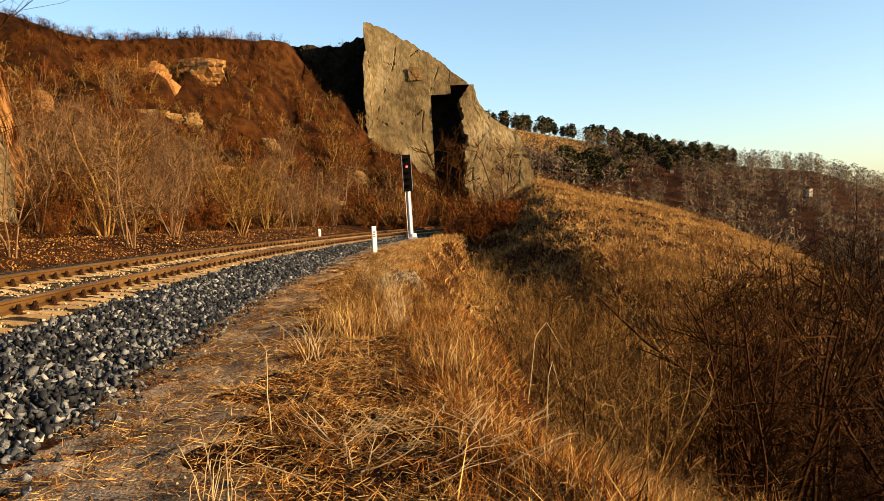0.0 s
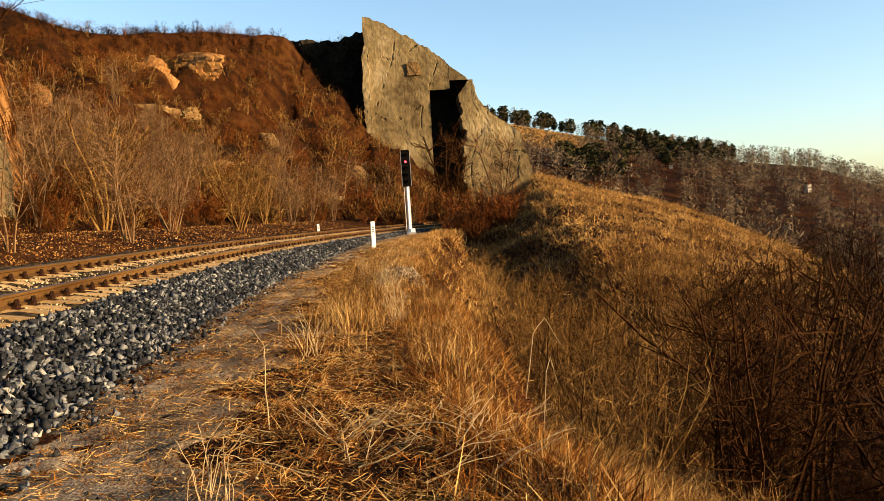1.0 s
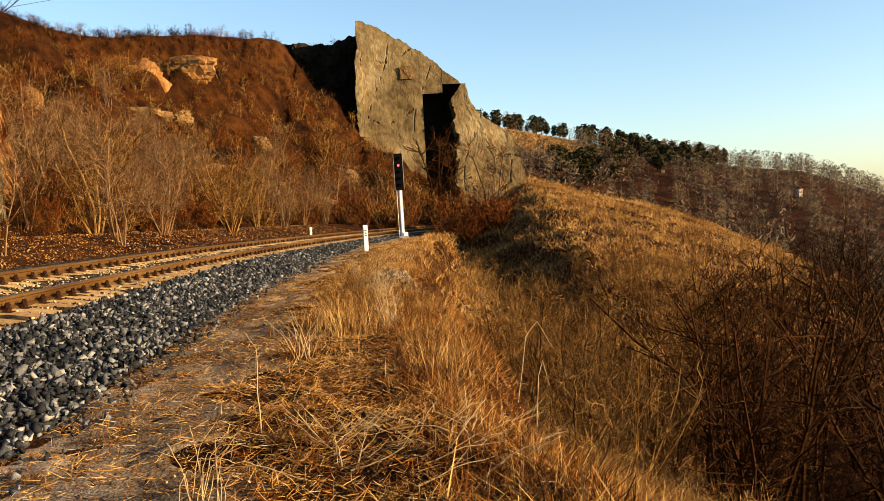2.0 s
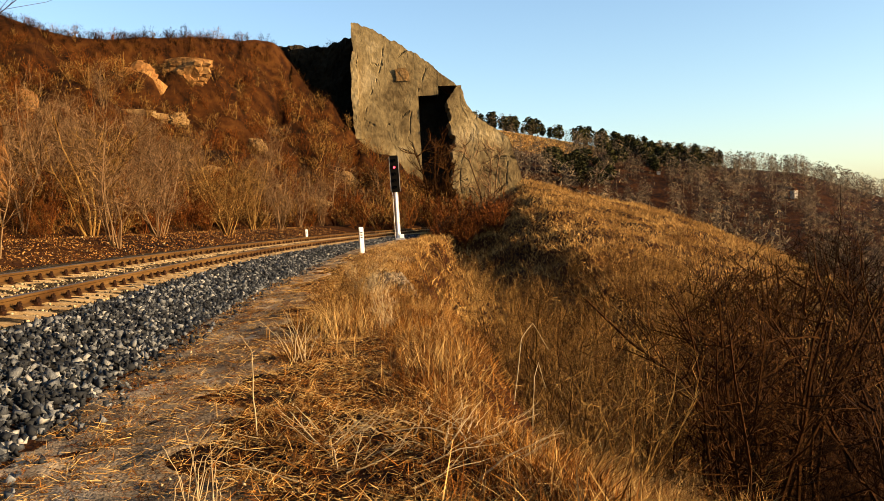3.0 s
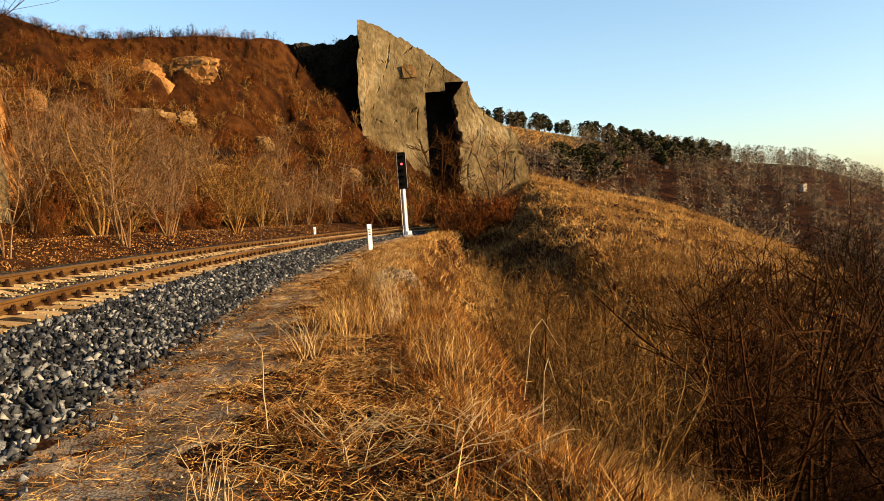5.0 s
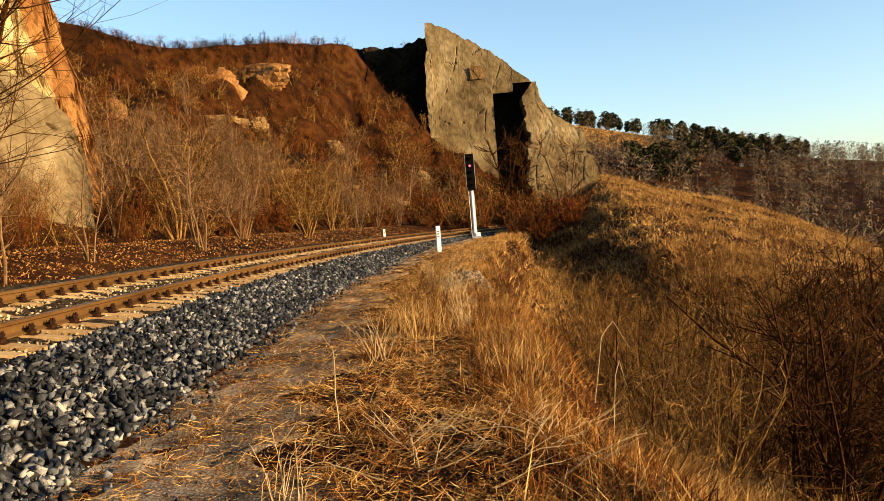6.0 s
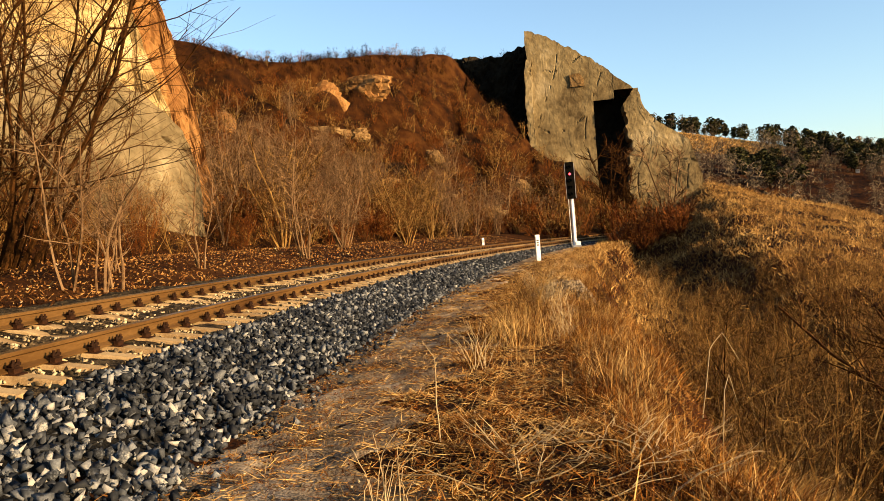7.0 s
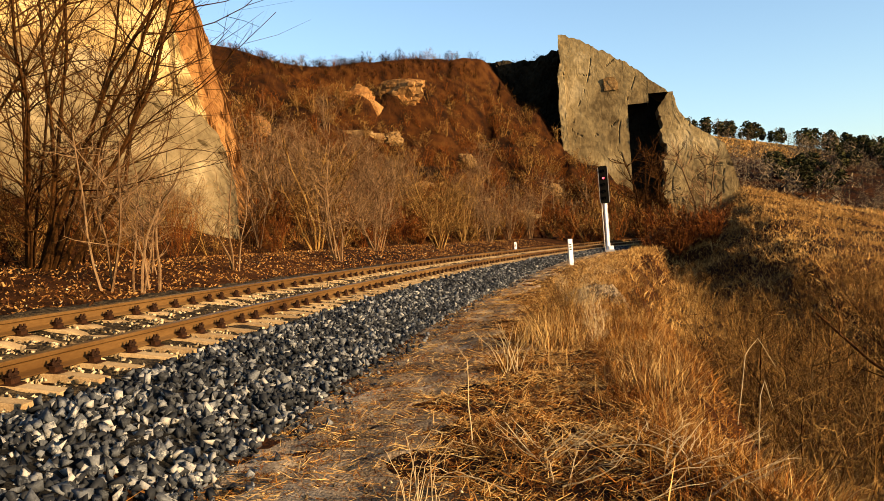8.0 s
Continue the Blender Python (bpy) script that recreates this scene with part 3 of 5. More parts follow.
# ---- many small pieces: built from arrays ----
def quad_mesh(name, verts, quads):
    verts, quads = np.asarray(verts, np.float32).reshape(-1, 3), np.asarray(quads, np.int32).reshape(-1, 4)
    me = bpy.data.meshes.new(name)
    me.vertices.add(len(verts))
    me.vertices.foreach_set("co", verts.ravel())
    me.loops.add(quads.size)
    me.loops.foreach_set("vertex_index", quads.ravel())
    me.polygons.add(len(quads))
    me.polygons.foreach_set("loop_start", np.arange(0, quads.size, 4, dtype=np.int32))
    me.polygons.foreach_set("loop_total", np.full(len(quads), 4, np.int32))
    me.update(calc_edges=True)
    me.validate()
    return me


def turns(rng, n):
    """Random rotation matrices."""
    q = rng.normal(size=(n, 4))
    q /= np.linalg.norm(q, axis=1, keepdims=True)
    w, x, y, z = q.T
    return np.stack([np.stack([1 - 2 * (y * y + z * z), 2 * (x * y - z * w), 2 * (x * z + y * w)], -1),
                     np.stack([2 * (x * y + z * w), 1 - 2 * (x * x + z * z), 2 * (y * z - x * w)], -1),
                     np.stack([2 * (x * z - y * w), 2 * (y * z + x * w), 1 - 2 * (x * x + y * y)], -1)], 1)


CUBE = np.array([(a, b, c) for a in (-1, 1) for b in (-1, 1) for c in (-1, 1)], float)
CUBE_F = np.array([(0, 1, 3, 2), (4, 6, 7, 5), (0, 4, 5, 1), (2, 3, 7, 6), (0, 2, 6, 4), (1, 5, 7, 3)])


def stones(rng, centres, size):
    """Angular crushed stones: cubes with their corners knocked about."""
    n = len(centres)
    v = CUBE[None] * rng.uniform(0.5, 1.0, (n, 8, 1)) * (1 - 0.75 * (rng.rand(n, 8, 1) < 0.25)) + rng.normal(0, 0.2, (n, 8, 3))
    v *= np.stack([rng.uniform(0.8, 1.35, n), rng.uniform(0.6, 1.0, n), rng.uniform(0.5, 0.85, n)], -1)[:, None]
    v = np.einsum("nij,nkj->nki", turns(rng, n), v) * np.asarray(size)[:, None, None] + centres[:, None]
    f = CUBE_F[None] + 8 * np.arange(n)[:, None, None]
    return v.reshape(-1, 3), f.reshape(-1, 4)


def bed_height(s, o):
    """Top of the ballast across the track."""
    o = np.asarray(o, float)
    base = RAIL_TOP - 0.238 - np.clip(o, -2.2, 1.72) * math.sin(CANT)
    foot = 0.28 * smooth(14, 45, s)
    k = np.clip((o - 1.72) / 1.0, 0, 1)
    k2 = np.clip((-o - 2.2) / 0.7, 0, 1)
    return base * (1 - k) + foot * k + 0.02 - k2 * 0.28


def build_ballast():
    s = np.concatenate([np.arange(-40, -10, 0.6), np.arange(-10, 40, 0.15), np.arange(40, 99, 0.6)])
    o = np.linspace(-3.0, 2.78, 60)
    S, O = np.meshgrid(s, o)
    x, y, h = track_at(S, 0)
    X, Y = x + O * np.cos(h), y - O * np.sin(h)
    Z = bed_height(S, O) + 0.02 * fbm(X, Y, 0.35, 3, 12) + 0.03 * fbm(X, Y, 1.5, 2, 13)
    Z = np.where((O > 2.7) | (O < -2.9), Z - 0.08, Z)
    idx = np.arange(X.size).reshape(X.shape)
    q = np.stack([idx[:-1, :-1], idx[1:, :-1], idx[1:, 1:], idx[:-1, 1:]], -1)
    bed = put("ballast_bed", quad_mesh("ballast_bed", np.stack([X, Y, Z], -1), q), M_bed)
    # under the shoulder the bed colour holds the shade between loose stones
    bed.data.materials.append(M_bedshade)
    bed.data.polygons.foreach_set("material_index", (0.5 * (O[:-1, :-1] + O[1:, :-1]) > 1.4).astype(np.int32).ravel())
    tagged(bed, "shoulder of blue-grey crushed stone under the railway track", "ballast", kind="structure")
    rng = np.random.RandomState(31)

    def lay(n, s0, s1, o0, o1, size, lift=0.3):
        ss, oo = rng.uniform(s0, s1, n), rng.uniform(o0, o1, n)
        x, y, h = track_at(ss, 0)
        clear = (np.abs((ss + 39.4) % 0.6 - 0.3) > 0.125) | (np.abs(oo) > 1.4)      # keeps the sleepers free
        ss, oo, x, y, h = ss[clear], oo[clear], x[clear], y[clear], h[clear]
        n = len(ss)
        sz = rng.uniform(0.7, 1.25, n) * size
        return np.stack([x + oo * np.cos(h), y - oo * np.sin(h), bed_height(ss, oo) + sz * lift + 0.5 * sz * rng.normal(size=n)], -1), sz

    # new dark stone on the shoulder
    sets = [lay(9800, -7, 10, 1.36, 2.78, 0.039, 0.5), lay(2500, -16, -7, 1.36, 2.78, 0.045, 0.4), lay(5600, 10, 26, 1.36, 2.78, 0.048, 0.4), lay(4500, 26, 60, 1.36, 2.8, 0.05), lay(900, -7, 24, 2.65, 3.15, 0.03, 0.1)]
    c, z = np.concatenate([a for a, _ in sets]), np.concatenate([b for _, b in sets])
    near = (c[:, 1] < 6.2) & (c[:, 1] > 3.6) & (c[:, 0] > -4.0)
    pick = np.where(near)[0][:280]
    rest = np.setdiff1d(np.arange(len(c)), pick)
    v, f = stones(rng, c[rest], z[rest])
    tagged(put("crushed_stones", quad_mesh("crushed_stones", v, f), M_ballast, bed, "loose dark blue-grey crushed stones"), kind="stuff")
    shapes = []
    for k in range(14):
        v, f = stones(rng, np.zeros((1, 3)), np.ones(1))
        shapes.append(quad_mesh("stone_%d" % k, v, f))
    # old dusty stone between the sleepers
    sets = [lay(14000, -9, 14, -1.5, 1.40, 0.025, 0.0), lay(5500, 14, 40, -1.5, 1.4, 0.031, 0.0)]
    c2, z2 = np.concatenate([a for a, _ in sets]), np.concatenate([b for _, b in sets])
    v, f = stones(rng, c2, z2)
    tagged(put("dusty_stones", quad_mesh("dusty_stones", v, f), M_dusty, bed, "pale dusty stones between the sleepers"), kind="stuff")
    return [(bed, shapes[i % 14], c[k], z[k]) for i, k in enumerate(pick)]


LOOSE = build_ballast()


def build_path():
    """A trodden strip beside the ballast, with ragged edges."""
    s = np.concatenate([np.arange(-40, -10, 0.5), np.arange(-10, 20, 0.12), np.arange(20, 62, 0.4)])
    k = np.linspace(0, 1, 22)
    S, K = np.meshgrid(s, k)
    inner = 2.72 + 0 * S
    outer = 4.25 + 0.3 * np.sin(S * 0.9) + 0.22 * np.sin(S * 2.7 + 1) + 0.12 * np.sin(S * 6.1) - 0.7 * smooth(6, 14, S) + 1.0 * smooth(30, 44, S)
    O = inner + (outer - inner) * K
    x, y, h = track_at(S, 0)
    X, Y = x + O * np.cos(h), y - O * np.sin(h)
    Z = height(X, Y) + 0.02 - 0.05 * (K > 0.97) - 0.05 * (K < 0.03) + 0.012 * fbm(X, Y, 0.3, 3, 14)
    idx = np.arange(X.size).reshape(X.shape)
    q = np.stack([idx[:-1, :-1], idx[1:, :-1], idx[1:, 1:], idx[:-1, 1:]], -1)
    ob = put("path", quad_mesh("path", np.stack([X, Y, Z], -1), q), M_path)
    return tagged(ob, "trodden grey-brown gravel path strewn with straw", "path", kind="structure")


build_path()


def build_pebbles():
    r = np.random.RandomState(44)
    n = 1700
    s, o = -6 + 30 * r.rand(n) ** 1.2, 2.8 + 2.4 * r.rand(n) ** 1.3
    x, y, h = track_at(s, 0)
    x, y = x + o * np.cos(h), y - o * np.sin(h)
    size = 0.005 + 0.012 * r.rand(n) ** 2.5
    v, f = stones(r, np.stack([x, y, height(x, y) + 0.022 + size * 0.3], -1), size)
    tagged(put("pebbles", quad_mesh("pebbles", v, f), M_dusty), "small pale stones scattered on the path", "stones", kind="stuff")
    n = 900
    s, o = r.uniform(0, 60, n), r.uniform(-9, -2.9, n)
    x, y, h = track_at(s, 0)
    x, y = x + o * np.cos(h), y - o * np.sin(h)
    size = 0.01 + 0.035 * r.rand(n) ** 2
    v, f = stones(r, np.stack([x, y, height(x, y) + size * 0.3], -1), size)
    tagged(put("bank_stones", quad_mesh("bank_stones", v, f), M_dusty), "pale stones among the leaves beyond the track", "stones", kind="stuff")


def build_heap():
    r = np.random.RandomState(52)
    n = 700
    a, k = r.uniform(0, 2 * np.pi, n), np.sqrt(r.rand(n))
    x, y = -0.95 + 0.75 * k * np.cos(a), 19.2 + 1.9 * k * np.sin(a)
    size = 0.03 + 0.05 * r.rand(n)
    v, f = stones(r, np.stack([x, y, height(x, y) + 0.22 * (1 - k * k) + 0.01], -1), size)
    tagged(put("stone_heap", quad_mesh("stone_heap", v, f), M_path), "low heap of pale old stones beside the path", "stones", kind="stuff")


build_pebbles()
build_heap()


# ---- shrubs and trees ----
def bare_shrub(rng, tall, stems, branches, twigs, thick, spread=0.5, segs=4, fine=0.2, low=0.2, side=(0, 0), tubes=True, reach=1.0, split=False, tip=2):
    """A leafless shrub or tree: stems from the base, side branches, and fine twigs. split: stems and twigs apart."""
    s = Soup()
    top = Soup() if split else s

    def limb(p, d, length, r, n, bend, flat, main_stem=False, rise=0.10):
        pts, q, w = [np.array(p, float)], np.array(p, float), np.array(d, float)
        for _ in range(n):
            w = w + rng.normal(0, bend, 3) + np.array([0, 0, rise])
            w /= np.linalg.norm(w)
            q = q + w * length / n
            pts.append(q.copy())
        if flat:
            top.strip(pts, r, rng)
        elif main_stem:
            s.tube(pts, r, r * 0.35, 5 if split else 3)
        else:
            top.tube(pts, r, r * 0.35, 3)
        return pts

    for _ in range(stems):
        a, lean = rng.uniform(0, 2 * np.pi), rng.uniform(0.05, spread)
        d = np.array([np.cos(a) * lean + side[0], np.sin(a) * lean + side[1], 1.0])
        d /= np.linalg.norm(d)
        h = tall * rng.uniform(0.6, 1.05)
        main = limb((np.cos(a) * 0.05 * tall * rng.rand(), np.sin(a) * 0.05 * tall * rng.rand(), -0.15), d, h, thick * rng.uniform(0.7, 1.2), segs, 0.14, False, True)
        for _ in range(branches):
            k = rng.uniform(low, 0.97) * segs
            i = min(int(k), segs - 1)
            p = main[i] + (main[i + 1] - main[i]) * (k - i)
            a2 = rng.uniform(0, 2 * np.pi)
            d2 = np.array([np.cos(a2) + side[0], np.sin(a2) + side[1], rng.uniform(0.1, 1.0)])
            d2 /= np.linalg.norm(d2)
            arm = limb(p, d2, reach * h * rng.uniform(0.18, 0.42) * (1.15 - 0.55 * k / segs), thick * 0.38, 4 if split else 2, 0.22 if split else 0.26, not tubes)
            for _ in range(twigs):
                j = rng.randint(0, len(arm) - 1)
                f = rng.rand()
                d3 = d2 + rng.normal(0, 0.6, 3) + np.array([0, 0, 0.25])
                limb(arm[j] * (1 - f) + arm[j + 1] * f, d3 / np.linalg.norm(d3), h * rng.uniform(0.08, 0.2), thick * fine, tip, 0.16, True)
    return (s, top) if split else s


RS = np.random.RandomState(5)
SHRUB = [bare_shrub(RS, 2.6, 12, 7, 9, 0.015, 0.8, fine=0.2, tip=1).mesh("shrub_%d" % i) for i in range(5)]


def tree_shape(name, *args, **more):
    stems, twigs = bare_shrub(RS, *args, split=True, **more)
    return stems.mesh(name + "_trunk"), twigs.mesh(name + "_crown")


SLIM = [tree_shape("sapling_%d" % i, 6.0, 3, 13, 6, 0.05, 0.25, 5, 0.16, 0.3) for i in range(4)]
COARSE = [bare_shrub(RS, 2.4, 8, 7, 5, 0.036, 0.8, 3, 0.45, 0.12, tip=1).mesh("coarse_shrub_%d" % i) for i in range(4)]
FAR_TREE = [tree_shape("far_tree_%d" % i, 8.0, 4, 13, 7, 0.09, 0.35, 5, 0.3, 0.25) for i in range(3)]
FAN = [tree_shape("fan_%d" % i, 5.0, 10, 11, 9, 0.036, 0.55, 4, 0.2, 0.3) for i in range(4)]
SHARED = {}


def coloured(me, mat):
    key = (me.name, mat.name)
    if key not in SHARED:
        SHARED[key] = me.copy()
        SHARED[key].materials.append(mat)
    return SHARED[key]


def plant(name, me, mat, x, y, scale, label, category, group="", sink=0.05, squash=1.0, turn=None):
    """A shrub is one mesh; a tree, given as a pair of meshes, has a trunk and a crown."""
    z = float(height(np.array([x]), np.array([y]))[0])
    pair = isinstance(me, tuple)
    ob = new(name) if pair else new(name, coloured(me, mat))
    at = pose(x, y, z - sink, RS.uniform(-5, 5), RS.uniform(-5, 5), RS.uniform(0, 360) if turn is None else turn)
    size = Matrix.Diagonal((scale, scale, scale * squash, 1))
    ob.matrix_basis = at if pair else at @ size
    if pair:
        for part_name, m in zip(("trunk", "crown"), me):
            put(part_name, coloured(m, mat), None, ob, "", size)
    return tagged(ob, label, category, group)


def beside(s, o):
    x, y, _ = track_at(s, o)
    return float(x), float(y)


def plant_left():
    # shrubs along the foot of the slope
    for i in range(92):
        s, o = RS.uniform(8, 66), RS.uniform(-12.2, -8.3)
        x, y = beside(s, o)
        plant("shrub", SHRUB[RS.randint(5)] if y < 36 else COARSE[RS.randint(4)], M_redtwig if RS.rand() < 0.6 else M_twig, x, y, RS.uniform(0.6, 1.15), "dense reddish-brown bare shrub beside the track", "shrub", "shrubs along the track")
    # tall many-stemmed bushes with pale bark
    for x, y, k in ((-15.0, 38.0, 1.2), (-12.2, 33.0, 1.0), (-14.5, 46.0, 1.15), (-11.8, 50.0, 0.9), (-13.5, 57.0, 1.1), (-17.5, 52.0, 1.1), (-10.8, 62.0, 0.9), (-16.5, 61.0, 1.0), (-13.0, 68.0, 1.1), (-20.0, 60.0, 1.0),
                    (-17.8, 40.0, 1.25), (-16.2, 43.0, 1.1), (-18.9, 46.0, 1.1), (-20.6, 50.0, 1.0), (-13.2, 41.5, 1.0), (-15.6, 56.0, 1.1), (-17.9, 66.0, 1.0), (-10.4, 69.0, 1.0), (-22.5, 66.0, 0.9), (-24.5, 58.0, 0.9), (-12.4, 60.0, 1.0), (-9.2, 74.0, 0.9), (-14.8, 74.0, 0.9), (-26.0, 70.0, 0.8)):
        plant("tall_bush", FAN[RS.randint(4)], M_bark if RS.rand() < 0.75 else M_twig, x, y, k, "tall bare bush with many pale upright stems", "bush", "tall bushes on the quarry slope")
    for i in range(26):
        s, o = RS.uniform(24, 74), RS.uniform(-20, -9.5)
        x, y = beside(s, o)
        plant("sapling", SLIM[RS.randint(4)], M_bark, x, y, RS.uniform(0.55, 0.95), "slender pale leafless sapling", "tree", "saplings on the quarry slope")
    for x, y, k in ((-11.1, 15.9, 0.62), (-10.7, 16.3, 0.55), (-10.9, 17.2, 0.7), (-12.2, 19.5, 0.6), (-12.0, 23.5, 0.7)):
        plant("sapling", SLIM[RS.randint(4)], M_bark, x, y, k, "thin pale sapling at the edge of the leaf-strewn bank", "tree", "saplings beside the track")
    # the dark trees before the yellow wall
    for x, y, k, n in ((-13.8, 17.4, 1.0, 11), (-16.2, 15.6, 0.9, 6), (-15.4, 21.0, 0.7, 4)):
        me = tree_shape("dark_tree_%d" % n, 10.5, n, 14, 12, 0.058, 0.32, 6, 0.14, 0.12, (0.2, 0.02), reach=1.3)
        plant("bare_tree", me, M_darkbark, x, y, k, "dark many-stemmed leafless tree before the quarry wall", "tree", "dark trees before the quarry wall", 0.1, 1.0, 0.0)
    # trees at the foot of the limestone fin
    for x, y, k, m in ((0.8, 90.0, 1.6, M_darkbark), (2.2, 91.0, 1.3, M_darkbark), (6.2, 87.0, 1.6, M_bark), (-5.5, 86.0, 0.9, M_bark), (9.0, 88.0, 0.9, M_twig), (4.2, 89.0, 0.8, M_twig)):
        plant("bare_tree", FAR_TREE[RS.randint(3)], m, x, y, k * 0.75, "leafless tree at the foot of the limestone fin", "tree", "trees below the limestone fin")
    for i in range(44):
        x, y = RS.uniform(-9, 13), RS.uniform(74, 95)
        plant("shrub", COARSE[RS.randint(4)], M_redtwig if i % 2 else M_twig, x, y, RS.uniform(1.0, 1.9), "rust-brown bare shrub below the limestone fin", "shrub", "shrubs below the limestone fin")


def plant_right():
    # tall bushes rooted below the brow, their tops about level with the eye
    for x, y, k in ((1.5, 9.6, 0.72), (1.3, 11.2, 0.78), (2.3, 10.4, 0.84), (2.1, 12.4, 0.95), (3.0, 12.0, 0.95), (1.4, 13.8, 0.85), (2.7, 14.4, 1.0), (3.8, 14.0, 1.05), (1.9, 16.2, 0.95),
                    (3.2, 17.0, 1.05), (4.6, 16.4, 1.1), (1.6, 19.5, 0.85), (2.6, 20.5, 1.0), (4.2, 20.0, 1.15), (5.8, 19.0, 1.2), (1.2, 24.0, 0.8), (2.6, 25.5, 0.95), (4.4, 25.0, 1.1), (6.4, 24.0, 1.2)):
        plant("shrub", SHRUB[RS.randint(5)], M_twig, x, y, k, "tall tangled tan-brown bush rooted below the brow", "shrub", "bushes below the brow", 0.15)
    n = 0
    while n < 74:
        s, o = RS.uniform(2, 44), 8.0 + 11 * RS.rand() ** 1.1
        x, y = beside(s, o)
        d = math.hypot(x, y)
        z = float(height(np.array([x]), np.array([y]))[0])
        top = min(0.62 + 0.05 * max(0, o - 7), (1.35 - 0.035 * d - z) / 2.7)
        if top < 0.2 or y < 9 or (x > 2.2 and y < 12):
            continue
        # lit or shaded twig colour is chosen by bearing; M_dark paints the shade
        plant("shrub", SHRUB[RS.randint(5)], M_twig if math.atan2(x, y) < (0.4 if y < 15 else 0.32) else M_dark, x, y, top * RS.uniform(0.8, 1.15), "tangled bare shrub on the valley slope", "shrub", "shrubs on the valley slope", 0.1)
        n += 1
    # shrubs farther right, with shade painted into their twig colour
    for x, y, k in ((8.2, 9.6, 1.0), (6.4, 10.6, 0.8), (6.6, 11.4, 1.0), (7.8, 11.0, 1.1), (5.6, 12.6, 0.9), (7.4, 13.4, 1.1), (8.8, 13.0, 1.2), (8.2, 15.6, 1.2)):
        plant("shrub", SHRUB[RS.randint(5)], M_dark, x, y, k, "tangled bare shrub low on the slope, coloured dark for shade", "shrub", "dark shrubs low on the slope", 0.1)
    for x, y, k, m in ((3.9, 10.9, 0.6, M_darkbark), (4.4, 11.4, 0.68, M_darkbark), (4.5, 12.0, 0.72, M_darkbark), (5.1, 12.4, 0.75, M_darkbark), (4.7, 14.0, 0.72, M_darkbark), (6.0, 13.4, 0.8, M_darkbark),
                       (6.3, 15.0, 0.8, M_darkbark), (7.2, 12.6, 0.85, M_darkbark), (6.6, 17.0, 0.85, M_darkbark), (8.6, 15.5, 0.95, M_darkbark), (8.0, 20.0, 0.95, M_darkbark), (10.0, 18.0, 1.0, M_darkbark), (9.5, 24.0, 1.0, M_darkbark), (12.0, 22.0, 1.05, M_darkbark)):
        plant("bare_tree", SLIM[RS.randint(4)], m, x, y, k, "thin leafless tree on the valley slope", "tree", "thin trees on the valley slope", 0.1)
    for x, y, k in ((2.7, 7.4, 0.34), (3.1, 8.4, 0.42), (3.5, 9.2, 0.46), (2.6, 8.8, 0.4), (4.0, 8.6, 0.42), (3.3, 7.0, 0.34), (2.2, 8.0, 0.34)):
        plant("shrub", SHRUB[RS.randint(5)], M_straw, x, y, k, "low straw-coloured brush on the grassy slope", "shrub", "brush on the grassy slope", 0.05)
    # a thicket right of the signal that shades the cutting
    for x, y, k in ((0.9, 57.0, 0.8), (1.6, 58.6, 1.0), (2.6, 57.6, 1.1), (0.8, 60.2, 1.0), (2.2, 60.8, 1.2), (3.4, 59.6, 1.2), (1.4, 62.6, 1.1), (3.2, 62.8, 1.3), (2.4, 56.0, 1.0), (3.6, 57.2, 1.2), (4.4, 58.8, 1.2), (4.8, 56.6, 1.2), (5.4, 60.4, 1.3), (3.0, 59.0, 1.2), (1.9, 57.2, 0.9), (4.0, 61.4, 1.3)):
        plant("shrub", COARSE[RS.randint(4)], M_redtwig, x, y, k, "dense rust-brown bush beside the signal", "shrub", "bushes beside the signal", 0.15)
    # low brushy growth on the path's edge
    for x, y, k in ((-1.35, 11.6, 0.36), (-1.05, 12.5, 0.42), (-1.2, 13.6, 0.4), (-0.95, 15.2, 0.38), (-0.6, 11.2, 0.26), (-0.3, 13.4, 0.3), (-1.3, 16.8, 0.34), (-0.2, 17.5, 0.36), (0.1, 22.0, 0.4), (-0.5, 26.0, 0.4), (-0.9, 30.0, 0.36), (0.0, 33.0, 0.4)):
        plant("dry_brush", SHRUB[RS.randint(5)], M_pale if RS.rand() < 0.35 else M_twig, x, y, k, "low brush of dry tan stems on the edge of the path", "shrub", "dry brush along the path", 0.05)


plant_left()
plant_right()


